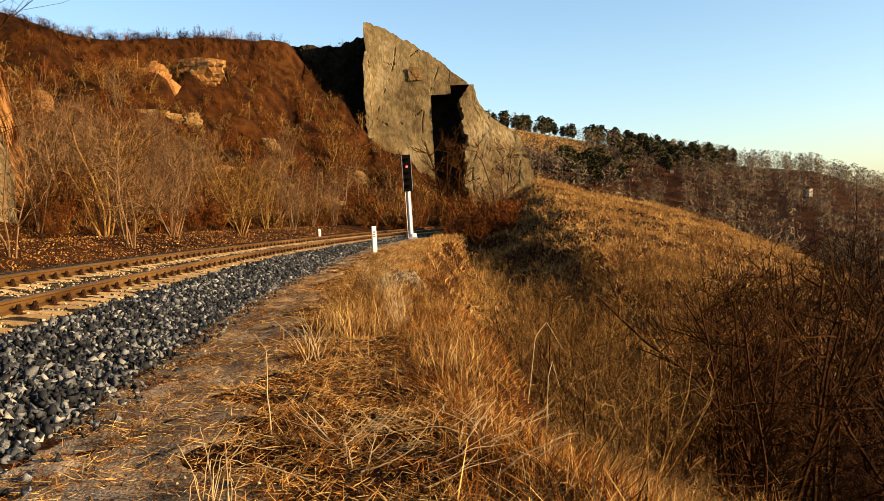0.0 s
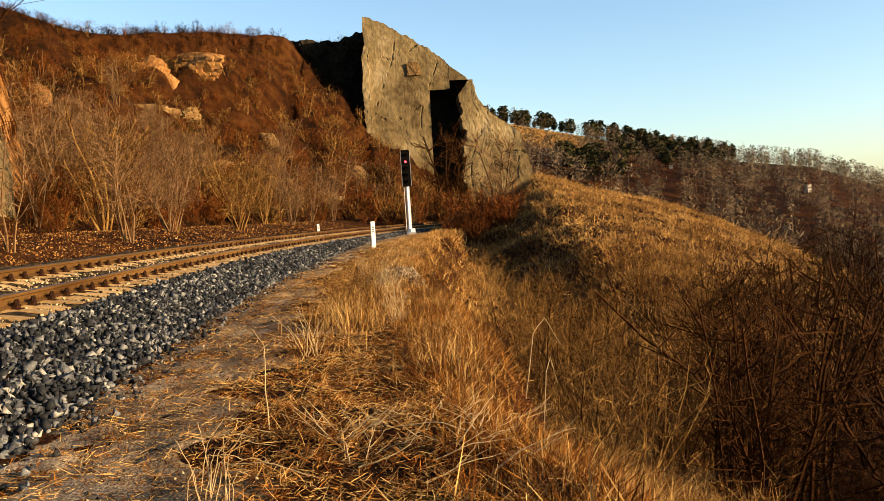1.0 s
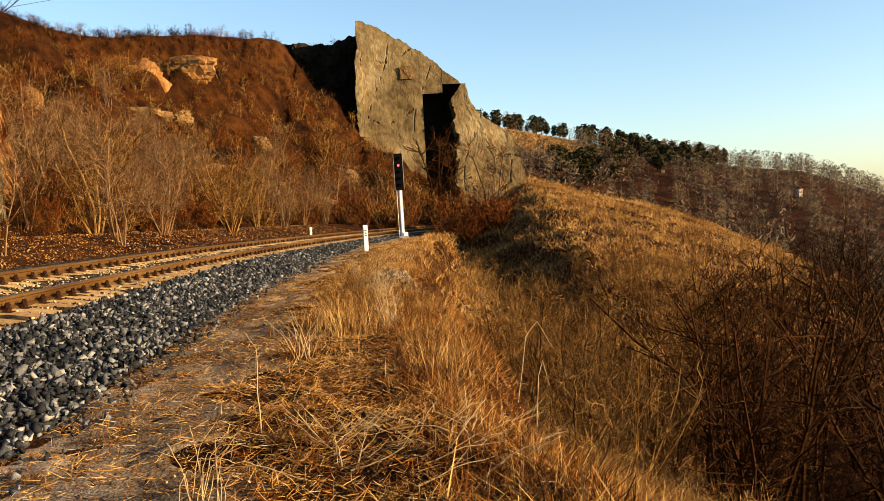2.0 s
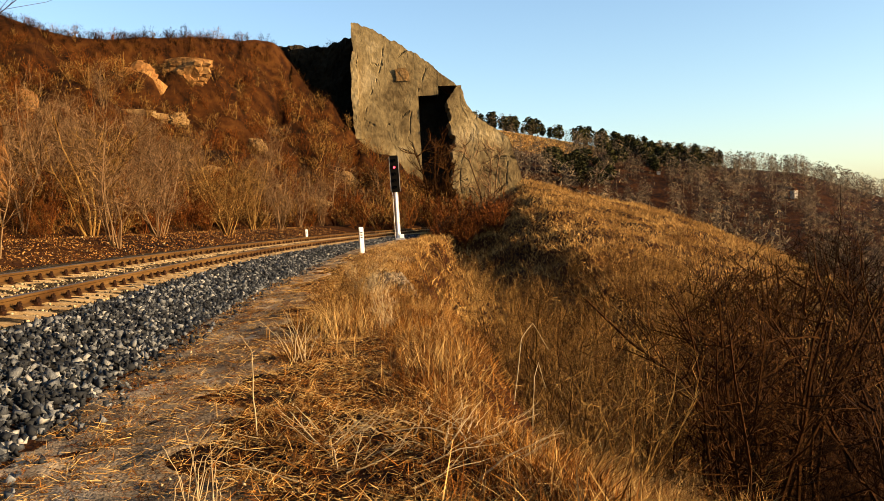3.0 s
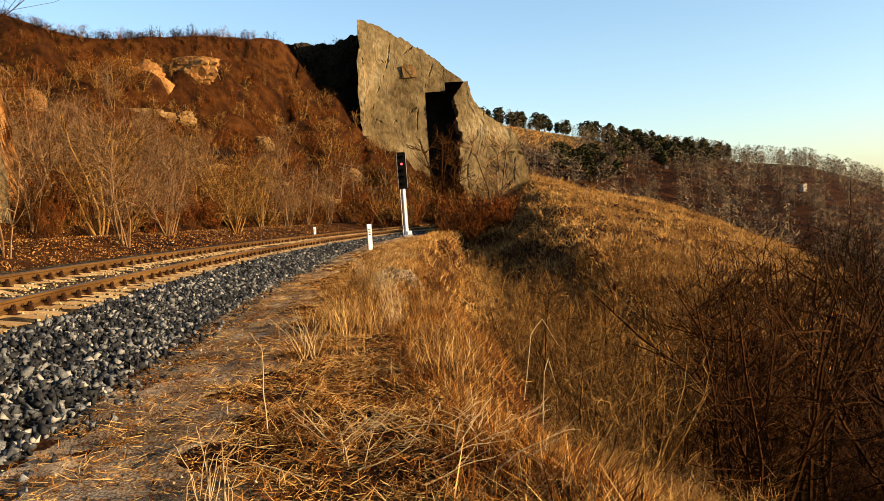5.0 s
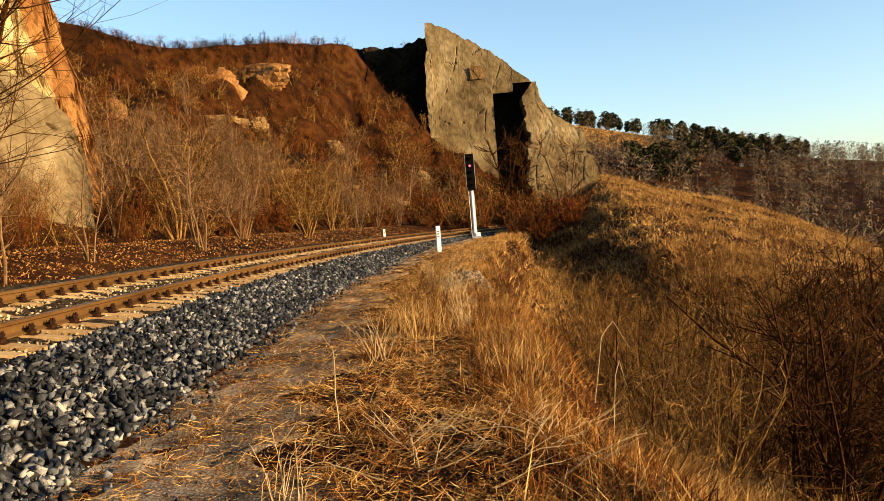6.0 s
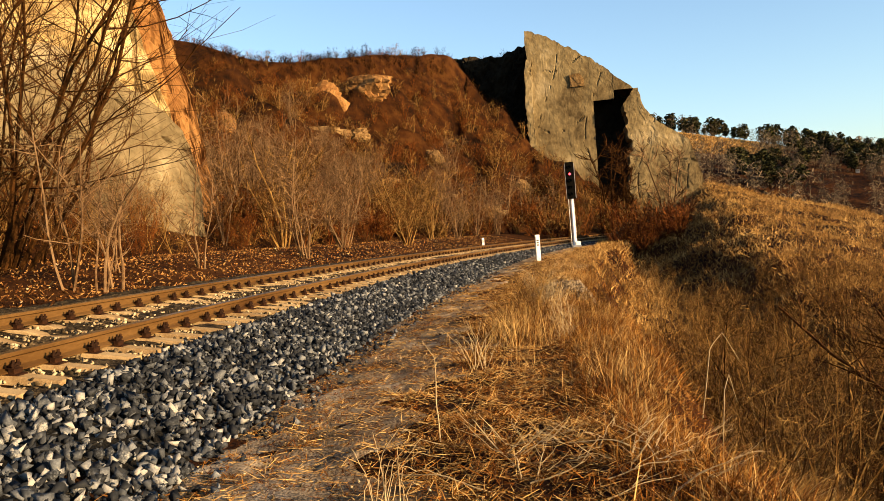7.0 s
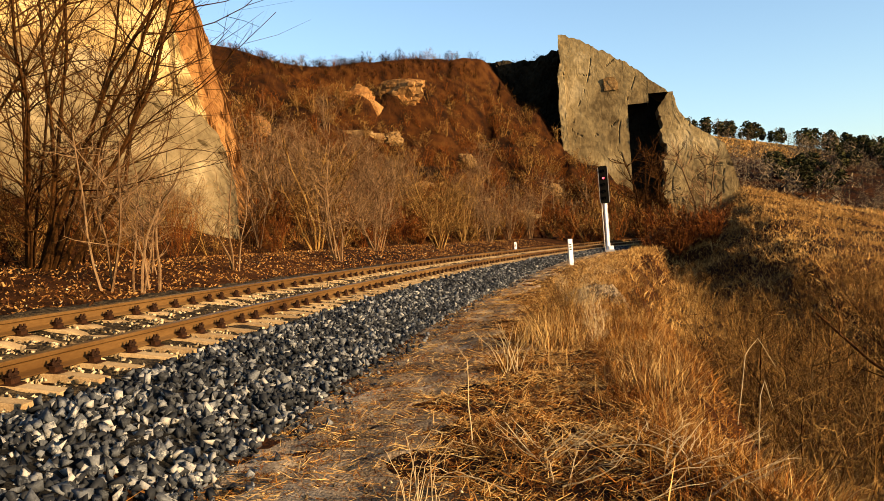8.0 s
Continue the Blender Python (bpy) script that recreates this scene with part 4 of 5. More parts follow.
def blades(rng, x, y, tall, width, lean, lay=0.0, bend=0.5, lift=0.0, far=False):
    """Grass blades of two quads each. lay: 0 upright to 1 flat on the ground."""
    n = len(x)
    z = height(x, y) + lift
    a = rng.uniform(0, 2 * np.pi, n)
    tilt = np.clip(lay + rng.normal(0, lean, n), -1.5, 1.5) * (np.pi / 2)
    d = np.stack([np.cos(a) * np.sin(tilt), np.sin(a) * np.sin(tilt), np.abs(np.cos(tilt)) + 0.02], -1)
    side = np.stack([-np.sin(a), np.cos(a), 0 * a], -1)
    b = rng.uniform(0, 2 * np.pi, n)
    side = side * np.cos(b)[:, None] + np.cross(d, side) * np.sin(b)[:, None]
    droop = np.stack([np.cos(a), np.sin(a), -0.6 + 0 * a], -1) * (bend * rng.uniform(0, 1, n) * tall)[:, None] * (1 - np.minimum(np.abs(tilt), 1.2))[:, None]
    p = np.stack([x, y, z - 0.01], -1)
    m = p + d * (tall * 0.55)[:, None] + droop * 0.25
    t = p + d * tall[:, None] + droop * 0.8
    w = side * (np.broadcast_to(width, n) * rng.uniform(0.6, 1.4, n))[:, None]
    if far:
        v = np.stack([p - w, p + w, t + w * 0.3, t - w * 0.3], 1)
        return v.reshape(-1, 3), np.arange(4 * n).reshape(n, 4)
    v = np.stack([p - w, p + w, m + w * 0.8, m - w * 0.8, t + w * 0.2, t - w * 0.2], 1)
    k = 6 * np.arange(n)[:, None, None]
    f = np.array([(0, 1, 2, 3), (3, 2, 4, 5)])[None] + k
    return v.reshape(-1, 3), f.reshape(-1, 4)


def join(pieces):
    vs, fs, k = [], [], 0
    for v, f in pieces:
        vs.append(v)
        fs.append(f + k)
        k += len(v)
    return np.concatenate(vs), np.concatenate(fs)


def clumps(rng, n, per, s0, s1, o0, o1, radius, power=1.0):
    """Blades gathered into tufts along the track side."""
    s = s0 + (s1 - s0) * rng.rand(n) ** power
    o = rng.uniform(o0, o1, n)
    x, y, _ = track_at(s, 0)
    _, _, h = track_at(s, 0)
    x, y = x + o * np.cos(h), y - o * np.sin(h)
    x = np.repeat(x, per) + rng.normal(0, 1, n * per) * radius
    y = np.repeat(y, per) + rng.normal(0, 1, n * per) * radius
    return x, y


def stuff(name, pieces, mat, label, category):
    v, f = join(pieces)
    return tagged(put(name, quad_mesh(name, v, f), mat), label, category, kind="stuff")


def build_grass():
    r = np.random.RandomState(77)
    U = r.uniform

    # flattened straw on the path
    x, y = clumps(r, 3200, 24, -6, 16, 2.85, 6.4, 0.15, 1.2)
    p = [blades(r, x, y, 0.015 + 0.13 * r.rand(len(x)) ** 2.2, 0.0021, 0.12, 0.92, 0.1, 0.028, True)]
    x, y = clumps(r, 1100, 16, -6, 12, 3.9, 6.4, 0.16, 1.1)
    p.append(blades(r, x, y, 0.02 + 0.15 * r.rand(len(x)) ** 1.8, 0.0022, 0.2, 0.85, 0.3, 0.03, True))
    x, y = clumps(r, 900, 9, 16, 50, 3.6, 6.4, 0.4)
    p.append(blades(r, x, y, U(0.12, 0.35, len(x)), 0.006, 0.1, 0.9, 0.1, 0.03, True))
    x, y = clumps(r, 500, 9, -22, -5, 2.85, 6.4, 0.3)
    p.append(blades(r, x, y, U(0.08, 0.25, len(x)), 0.005, 0.12, 0.9, 0.1, 0.03, True))
    stuff("straw_litter", p, M_straw, "flattened dry straw lying on the path", "straw")
    # short broken bits, thickest along the ballast's foot and the outer edge of the path
    n = 70000
    s, o = -6 + 22 * r.rand(n) ** 1.4, np.where(r.rand(n) < 0.35, U(2.75, 3.5, n), U(3.3, 6.6, n))
    x, y, h = track_at(s, 0)
    x, y = x + o * np.cos(h), y - o * np.sin(h)
    ok = fbm(x, y, 1.1, 3, 91) > -0.3
    stuff("broken_straw", [blades(r, x[ok], y[ok], 0.012 + 0.05 * r.rand(ok.sum()) ** 2, 0.003, 0.25, 0.8, 0.2, 0.022, True)], M_redgrass, "short broken bits of rust-brown straw and bark on the path", "straw")
    # fallen leaves
    x, y = clumps(r, 2000, 9, -6, 22, 2.8, 7.2, 0.25, 1.2)
    p = [blades(r, x, y, U(0.02, 0.06, len(x)), 0.010, 0.15, 0.8, 0.2, 0.012, True)]
    x, y = clumps(r, 3600, 10, 0, 62, -10.5, -2.6, 0.4, 1.3)
    p.append(blades(r, x, y, U(0.03, 0.10, len(x)), 0.020, 0.3, 0.75, 0.2, 0.012, True))
    stuff("leaf_litter", p, M_leaf, "brown fallen leaves covering the trackside bank", "leaves")
    # standing straw beside the path
    x, y = clumps(r, 330, 16, -5.5, 12, 4.3, 6.3, 0.09, 1.1)
    p = [blades(r, x, y, U(0.05, 0.20, len(x)), 0.0022, 0.4, 0.35, 0.9)]
    x, y = clumps(r, 420, 18, 2.0, 46, 4.9, 6.6, 0.16)
    p.append(blades(r, x, y, U(0.08, 0.28, len(x)), 0.0035, 0.36, 0.2, 0.8))
    x, y = clumps(r, 420, 46, -5.5, 18, 5.7, 6.5, 0.10)
    p.append(blades(r, x, y, U(0.08, 0.30, len(x)), 0.002, 0.4, 0.25, 1.4))
    x, y = clumps(r, 150, 20, 13, 46, 4.3, 6.4, 0.25)
    p.append(blades(r, x, y, U(0.1, 0.32, len(x)), 0.0055, 0.35, 0.25, 0.8, 0.0, True))
    for cx, cy, n, tall, rad in ((-1.25, 10.9, 600, 0.58, 0.28), (-1.0, 12.2, 420, 0.5, 0.28), (-1.5, 8.9, 60, 0.5, 0.06), (-1.2, 14.5, 320, 0.45, 0.35), (0.1, 7.6, 300, 0.4, 0.25)):
        x, y = cx + r.normal(0, rad, n), cy + r.normal(0, rad, n)
        p.append(blades(r, x, y, U(0.4, 1.0, n) * tall, 0.0032, 0.3, 0.1, 0.9))
    x, y = clumps(r, 500, 14, -24, -5, 4.6, 9.5, 0.2)
    p.append(blades(r, x, y, U(0.12, 0.45, len(x)), 0.005, 0.35, 0.25, 0.9, 0.0, True))
    stuff("dry_grass", p, M_straw, "tufts of standing straw-coloured dry grass", "grass")
    # rusty grass on the brow and down the valley side
    x, y = clumps(r, 900, 30, -5.5, 14, 5.5, 6.6, 0.12, 1.1)
    p = [blades(r, x, y, U(0.06, 0.24, len(x)), 0.0022, 0.4, 0.35, 1.3)]
    x, y = clumps(r, 500, 16, 6, 48, 6.2, 8.5, 0.3)
    p.append(blades(r, x, y, U(0.12, 0.36, len(x)), 0.006, 0.35, 0.25, 0.8, 0.0, True))
    x, y = clumps(r, 1700, 12, -6, 14, 4.2, 6.8, 0.16, 1.2)
    p.append(blades(r, x, y, U(0.03, 0.15, len(x)), 0.003, 0.15, 0.82, 0.3, 0.02, True))
    stuff("rusty_grass", p, M_redgrass, "long rust-brown dead grass along the brow of the slope", "grass")
    x, y = clumps(r, 800, 34, -7, 7, 7.6, 11.0, 0.2)
    p = [blades(r, x, y, U(0.15, 0.5, len(x)), 0.0022, 0.4, 0.45, 1.6)]
    n = 38000
    x, y = U(1.6, 6.4, n), U(4.0, 11.5, n)
    ok = fbm(x, y, 1.6, 3, 71) > -0.25
    p.append(blades(r, x[ok], y[ok], U(0.15, 0.5, n)[ok], 0.0022, 0.4, 0.4, 1.6))
    x, y = clumps(r, 46, 9, -7, 10, 7.2, 10.5, 0.16)
    p.append(blades(r, x, y, U(0.5, 0.9, len(x)), 0.003, 0.35, 0.4, 1.6))
    stuff("tall_grass", p, M_straw, "tall arching dead grass on the valley side", "grass")
    # tangled growth lower down, with shade put into its colour
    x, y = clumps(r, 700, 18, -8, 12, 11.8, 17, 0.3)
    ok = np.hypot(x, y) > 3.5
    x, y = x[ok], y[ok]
    stuff("shaded_growth", [blades(r, x, y, U(0.2, 0.7, len(x)), 0.005, 0.4, 0.3, 1.0, 0.0, True)], M_dark, "tangled dead growth on the slope, its shade put into the colour", "grass")
    # the spur
    n = 110000
    x, y = U(-0.5, 33, n), 71 - 43 * r.rand(n) ** 1.2
    stuff("spur_grass", [blades(r, x, y, U(0.12, 0.4, n), 0.016, 0.4, 0.45, 0.6, 0.0, True)], M_spur, "pale matted grass on the spur beyond the signal", "grass")
    # the open field under the pines
    n = 9000
    a, d = np.radians(U(3.0, 11.5, n)), U(400, 474, n)
    stuff("field_grass", [blades(r, d * np.sin(a), d * np.cos(a), U(0.4, 0.9, n), 0.22, 0.3, 0.3, 0.5, 0.0, True)], M_spur, "pale dry grass of an open field below the pines", "grass")
    # the quarry slope
    n = 48000
    s, o = U(4, 100, n), -9 - 26 * r.rand(n)
    x, y, h = track_at(s, 0)
    x, y = x + o * np.cos(h), y - o * np.sin(h)
    keep = fbm(x, y, 11.0, 3, 61) > -0.35
    stuff("hillside_grass", [blades(r, x[keep], y[keep], U(0.25, 0.9, n)[keep], 0.014, 0.4, 0.3, 0.6, 0.0, True)], M_hillgrass, "matted dead grass on the quarry slope", "grass")


build_grass()


# ---- scrub on the slopes, too many to count ----
def tiles_of(meshes):
    out = []
    for me in meshes:
        v = np.array([q.co for q in me.vertices])
        f = np.array([list(q.vertices) for q in me.polygons])
        out.append((v, f))
    return out


def spread_out(rng, shapes, places):
    """Copies of a few shapes at (x, y, z, size), each turned."""
    pieces = []
    for x, y, z, k in places:
        v, f = shapes[rng.randint(len(shapes))]
        a = rng.uniform(0, 2 * np.pi)
        c, s = math.cos(a), math.sin(a)
        w = v * np.array([k, k, k * rng.uniform(0.8, 1.2)])
        pieces.append((np.stack([w[:, 0] * c - w[:, 1] * s + x, w[:, 0] * s + w[:, 1] * c + y, w[:, 2] + z], -1), f))
    return join(pieces)


def build_scrub():
    r = np.random.RandomState(19)
    brush = tiles_of([bare_shrub(r, 2.0, 7, 6, 5, 0.022, 0.9, 2, 0.55, 0.1, (0, 0), False, 1.2, False, 1).mesh("brush") for _ in range(7)])
    lite = tiles_of([bare_shrub(r, 2.0, 7, 4, 4, 0.024, 0.9, 2, 0.6, 0.1, (0, 0), False, 1.25, False, 1).mesh("lite_brush") for _ in range(8)])
    for name, mat, n, label in (("hillside_scrub", M_twig, 700, "brown leafless scrub on the quarry slope"), ("reddish_scrub", M_redtwig, 700, "rust-red leafless scrub on the quarry slope")):
        s, o = r.uniform(6, 104, n * 3), -9.3 - 26 * r.rand(n * 3)
        x, y, h = track_at(s, 0)
        x, y = x + o * np.cos(h), y - o * np.sin(h)
        keep = (y < 102) & ~((x < -16.5) & (y < 37)) & (fbm(x, y, 13.0, 3, 40) > -0.5)
        x, y = x[keep][:n], y[keep][:n]
        z = height(x, y)
        v, f = spread_out(r, lite, [(a, b, c - 0.1, r.uniform(0.45, 1.3) * (1.0 if c < 17 else 0.55)) for a, b, c in zip(x, y, z)])
        tagged(put(name, quad_mesh(name, v, f), mat), label, "scrub", kind="stuff")
    # along the skyline: bushes at the rim, over a band of dark scrub
    rim_x, rim_y = [-37, -34.8, -32.5, -28.8, -25.5, -22.8, -19.6, -18.1], [72.5, 75, 79, 85, 89, 95, 101, 104]
    x = np.concatenate([r.uniform(-37, -18, 46), r.normal(-27.5, 1.8, 14), r.normal(-35.5, 0.9, 6)])
    y = np.interp(x, rim_x, rim_y) + r.uniform(0.6, 2.6, len(x))
    z = height(x, y)
    v, f = spread_out(r, brush, [(a, b, c - 0.1, r.uniform(0.25, 0.75)) for a, b, c in zip(x, y, z)] + [(-11.2, 111.0, 24.5, 1.0), (-10.6, 111.4, 24.6, 0.8), (-16.0, 111.0, 24.6, 0.5), (-14.0, 111.2, 24.6, 0.4)])
    tagged(put("skyline_scrub", quad_mesh("skyline_scrub", v, f), M_dark), "dark bare bushes along the top of the quarry", "scrub", kind="stuff")
    # dark scrub added below the rim in place of the overhang's shade
    x = r.uniform(-36, -18, 200)
    y = np.interp(x, rim_x, rim_y) - r.uniform(0.2, 2.6, len(x))
    z = height(x, y)
    v, f = spread_out(r, lite, [(a, b, c - 0.1, r.uniform(0.25, 0.5)) for a, b, c in zip(x, y, z)])
    tagged(put("rim_heath", quad_mesh("rim_heath", v, f), M_dark), "dark scrub standing in for the shade below the quarry rim", "scrub", kind="stuff")
    # brush on the spur
    n = 420
    x, y = r.uniform(0.5, 34, n), 69 - 42 * r.rand(n)
    z = height(x, y)
    v, f = spread_out(r, lite, [(a, b, c - 0.1, r.uniform(0.2, 0.55)) for a, b, c in zip(x, y, z)])
    tagged(put("spur_scrub", quad_mesh("spur_scrub", v, f), M_straw), "low tan brush covering the grassy spur", "scrub", kind="stuff")
    # woods in the valley: bare trees whose tops stay below the path
    tree = tiles_of([bare_shrub(r, 7.0, 4, 11, 8, 0.04, 0.5, 4, 0.35, 0.2, (0, 0), False, 1.2, False, 1).mesh("valley_tree") for _ in range(5)])
    n = 250
    s, o = r.uniform(-40, 62, n), 13 + 50 * r.rand(n) ** 1.3
    x, y, h = track_at(s, 0)
    x, y = x + o * np.cos(h), y - o * np.sin(h)
    z = height(x, y)
    ok = np.hypot(x, y) > 21
    d, az = np.hypot(x, y), np.degrees(np.arctan2(x, y))
    room = (1.4 - np.where(az < 18, 0.066, 0.03) * d - z) / 7.4
    size = np.minimum(r.uniform(0.55, 0.95, n), room)
    ok &= size > 0.22
    # unseen trees added out of view on the sun's side to shade the slope
    xs, ys = r.uniform(9, 30, 110), r.uniform(-20, 12, 110)
    keep = np.degrees(np.arctan2(xs, ys)) > 33
    xs, ys = xs[keep], ys[keep]
    zs = height(xs, ys)
    x, y, z = np.concatenate([x[ok], xs]), np.concatenate([y[ok], ys]), np.concatenate([z[ok], zs])
    size = np.concatenate([size[ok], np.clip((-0.7 - zs) / 7.4, 0.15, 1.2)])
    ok = size > 0
    # painted light: lit twig colour towards the spur, shaded colour farther right
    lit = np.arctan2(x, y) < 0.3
    for name, pick, mat, label in (("valley_woods", ~lit, M_dark, "bare valley trees coloured dark for shade, with unseen shading trees added"), ("slope_trees", lit, M_twig, "tan bare trees on the slope below the spur")):
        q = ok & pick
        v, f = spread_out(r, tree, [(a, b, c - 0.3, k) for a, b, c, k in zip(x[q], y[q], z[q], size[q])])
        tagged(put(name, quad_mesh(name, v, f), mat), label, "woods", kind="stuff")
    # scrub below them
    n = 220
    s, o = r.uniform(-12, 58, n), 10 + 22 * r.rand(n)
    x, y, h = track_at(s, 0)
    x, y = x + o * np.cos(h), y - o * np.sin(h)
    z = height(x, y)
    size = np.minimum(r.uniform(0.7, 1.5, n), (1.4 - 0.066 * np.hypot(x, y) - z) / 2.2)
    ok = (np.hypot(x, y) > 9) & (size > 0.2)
    # the scrub is split the same way into lit and shade-coloured twigs
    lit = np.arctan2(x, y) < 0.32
    for name, pick, mat, label in (("valley_scrub", ~lit, M_dark, "tangled scrub on the valley side, coloured dark for shade"), ("slope_scrub", lit, M_twig, "tan tangled scrub below the spur")):
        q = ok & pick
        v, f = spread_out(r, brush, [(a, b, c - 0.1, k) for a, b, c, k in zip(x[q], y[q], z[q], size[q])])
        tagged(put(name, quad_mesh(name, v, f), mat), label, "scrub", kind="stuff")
    # far woods: bare crowns seen as masses of fine twigs
    n = 2900
    az, d = r.uniform(3.5, 36, n), 72 + 440 * r.rand(n) ** 0.85
    open_field = ((np.abs(az - 23.7) < 0.6) & (d < 346)) | ((np.abs(az - 15.5) < 0.4) & (d > 300) & (d < 398)) | ((d < 130) & (az < 9)) | ((d > 405) & (d < 470) & (az < 10.0)) | ((d > 330) & (r.rand(n) < 0.15) & (az < 14))
    az, d = np.radians(az[~open_field]), d[~open_field]
    x, y = d * np.sin(az), d * np.cos(az)
    z = height(x, y)
    n, k = len(x), 60
    tall = r.uniform(4, 10.5, n) * (0.5 + 0.5 * smooth(72, 260, d))
    h = r.uniform(0.12, 1.0, (n, k))
    rad = (0.36 * tall)[:, None] * np.sin(np.pi * (0.12 + 0.80 * h)) * r.uniform(0.15, 1.15, (n, k))
    a = r.uniform(0, 2 * np.pi, (n, k))
    c = np.stack([x[:, None] + rad * np.cos(a), y[:, None] + rad * np.sin(a), z[:, None] + h * tall[:, None]], -1).reshape(-1, 3)
    m = n * k
    fleck = np.array([(-0.22, 0, -1), (0.22, 0, -1), (0.12, 0, 1), (-0.12, 0, 1)])
    t = turns(r, m)
    up = np.stack([r.normal(0, 1.6, m), r.normal(0, 1.6, m), np.ones(m)], -1)
    up /= np.linalg.norm(up, axis=1, keepdims=True)
    side = np.cross(up, t[:, 0])
    side /= np.linalg.norm(side, axis=1, keepdims=True)
    size = (np.repeat(tall, k) * r.uniform(0.034, 0.085, m))[:, None, None]
    v = c[:, None] + size * (fleck[None, :, :1] * side[:, None] + fleck[None, :, 2:] * up[:, None])
    f = np.arange(4 * m).reshape(m, 4)
    tk = 0.008 * tall[:, None] * np.array([-1, 1])
    base = np.stack([np.stack([x + tk[:, 0], y, z - 0.5], -1), np.stack([x + tk[:, 1], y, z - 0.5], -1), np.stack([x + tk[:, 1] * 0.5, y, z + tall * 0.8], -1), np.stack([x + tk[:, 0] * 0.5, y, z + tall * 0.8], -1)], 1)
    v, f = join([(v.reshape(-1, 3), f), (base.reshape(-1, 3), np.arange(4 * n).reshape(n, 4))])
    tagged(put("far_woods", quad_mesh("far_woods", v, f), M_wood), "leafless woods covering the far side of the valley", "woods", kind="stuff")


build_scrub()


# ---- pines on the far ridge ----
def pine_meshes(rng, tall):
    trunk = Soup()
    trunk.tube([(0, 0, -0.5), (0.1, 0, tall * 0.5), (0, 0.1, tall * 0.95)], tall * 0.022, tall * 0.008, 6)
    crown = Soup()
    k = 260
    h = rng.uniform(0.22, 1.0, k)
    rad = tall * 0.26 * (1.0 - np.abs(h - 0.62) * 1.5).clip(0.15, 1) * rng.uniform(0.2, 1.25, k)
    a = 1.7 * np.floor(rng.uniform(0, 9, k)) + rng.normal(0, 0.35, k)
    c = np.stack([np.cos(a) * rad, np.sin(a) * rad, h * tall], -1)
    v = np.array([(-1, 0, 0), (0, -1, 0.15), (1, 0, 0), (0, 1, 0.15)], float)
    w = np.einsum("nij,kj->nki", turns(rng, k), v) * (tall * rng.uniform(0.03, 0.075, k))[:, None, None] + c[:, None]
    return trunk.mesh("pine_trunk"), quad_mesh("pine_crown", w, np.arange(4 * k).reshape(k, 4))


def build_pines():
    r = np.random.RandomState(8)
    shapes = [pine_meshes(r, 11.0) for _ in range(4)]
    for t, c in shapes:
        t.materials.append(M_darkbark)
        c.materials.append(M_pine)
    az = np.concatenate([r.uniform(3.6, 10.2, 18), r.normal(4.4, 0.35, 8), r.normal(6.2, 0.5, 12), r.uniform(10.6, 19.5, 60), r.normal(12.3, 0.8, 18)])
    for a in np.radians(az):
        d = r.uniform(440, 505) if a > 0.185 else r.uniform(472, 500)
        x, y = d * math.sin(a), d * math.cos(a)
        z = float(height(np.array([x]), np.array([y]))[0])
        tree = tagged(new("pine_tree"), "dark pine on the skyline of the far ridge", "pine tree", "pines on the far ridge")
        tree.matrix_basis = pose(x, y, z, 0, 0, r.uniform(0, 360)) @ Matrix.Diagonal((1, 1, 1, 1))
        t, c = shapes[r.randint(4)]
        k, wd = 0.35 + 0.65 * r.rand() ** 1.6, r.uniform(0.65, 1.3)
        for nm, me in (("trunk", t), ("crown", c)):
            ob = put(nm, me, None, tree)
            ob.matrix_basis = Matrix.Diagonal((k * wd, k * wd, k, 1))
    # the green thicket lower on the far slope, and pines among the bare woods above it
    for i in range(80):
        a, d = (radians(r.uniform(8.4, 12.6)), r.uniform(355, 395)) if i < 26 else (radians(r.uniform(10.8, 19)), r.uniform(395, 470))
        x, y = d * math.sin(a), d * math.cos(a)
        z = float(height(np.array([x]), np.array([y]))[0])
        tree = tagged(new("young_pine"), "green pine on the wooded far slope", "pine tree", "pines on the far slope")
        tree.matrix_basis = pose(x, y, z, 0, 0, r.uniform(0, 360))
        t, c = shapes[r.randint(4)]
        k = r.uniform(0.45, 0.8)
        for nm, me in (("trunk", t), ("crown", c)):
            ob = put(nm, me, None, tree)
            ob.matrix_basis = Matrix.Diagonal((k * 1.4, k * 1.4, k, 1))


build_pines()


# ---- dead stems, branches and rocks ----
def stem(name, pts, r0, mat, label, category, group=""):
    s = Soup()
    pts = np.array(pts, float)
    t = np.linspace(0, len(pts) - 1, 4 * len(pts))
    fine = np.stack([np.interp(t, np.arange(len(pts)), pts[:, k]) for k in range(3)], -1)
    fine = fine + np.cumsum(RS.normal(0, 0.0025, fine.shape), 0)
    s.tube(fine, r0, r0 * 0.35, 5)
    return tagged(put(name, s.mesh(name, True), mat), label, category, group)


stem("dry_stalk", [(-1.24, 5.73, 0), (-1.25, 5.72, 0.30), (-1.23, 5.70, 0.58), (-1.30, 5.70, 0.70)], 0.0055, M_pale, "tall thin dry weed stalk standing beside the path", "stalk")
for i in range(15):
    a, h = RS.uniform(-0.9, 0.9), RS.uniform(0.18, 0.42)
    x, y = -1.22 + RS.uniform(-0.12, 0.16), 4.2 + RS.uniform(-0.1, 0.25)
    stem("straw_stem", [(x, y, 0), (x + 0.25 * a * h, y, h * 0.7), (x + 0.7 * a * h, y + 0.02, h), (x + 1.2 * a * h, y + 0.04, h * 0.9)], 0.0032, M_pale, "pale arching dry grass stem", "stem", "arching stems in the foreground")
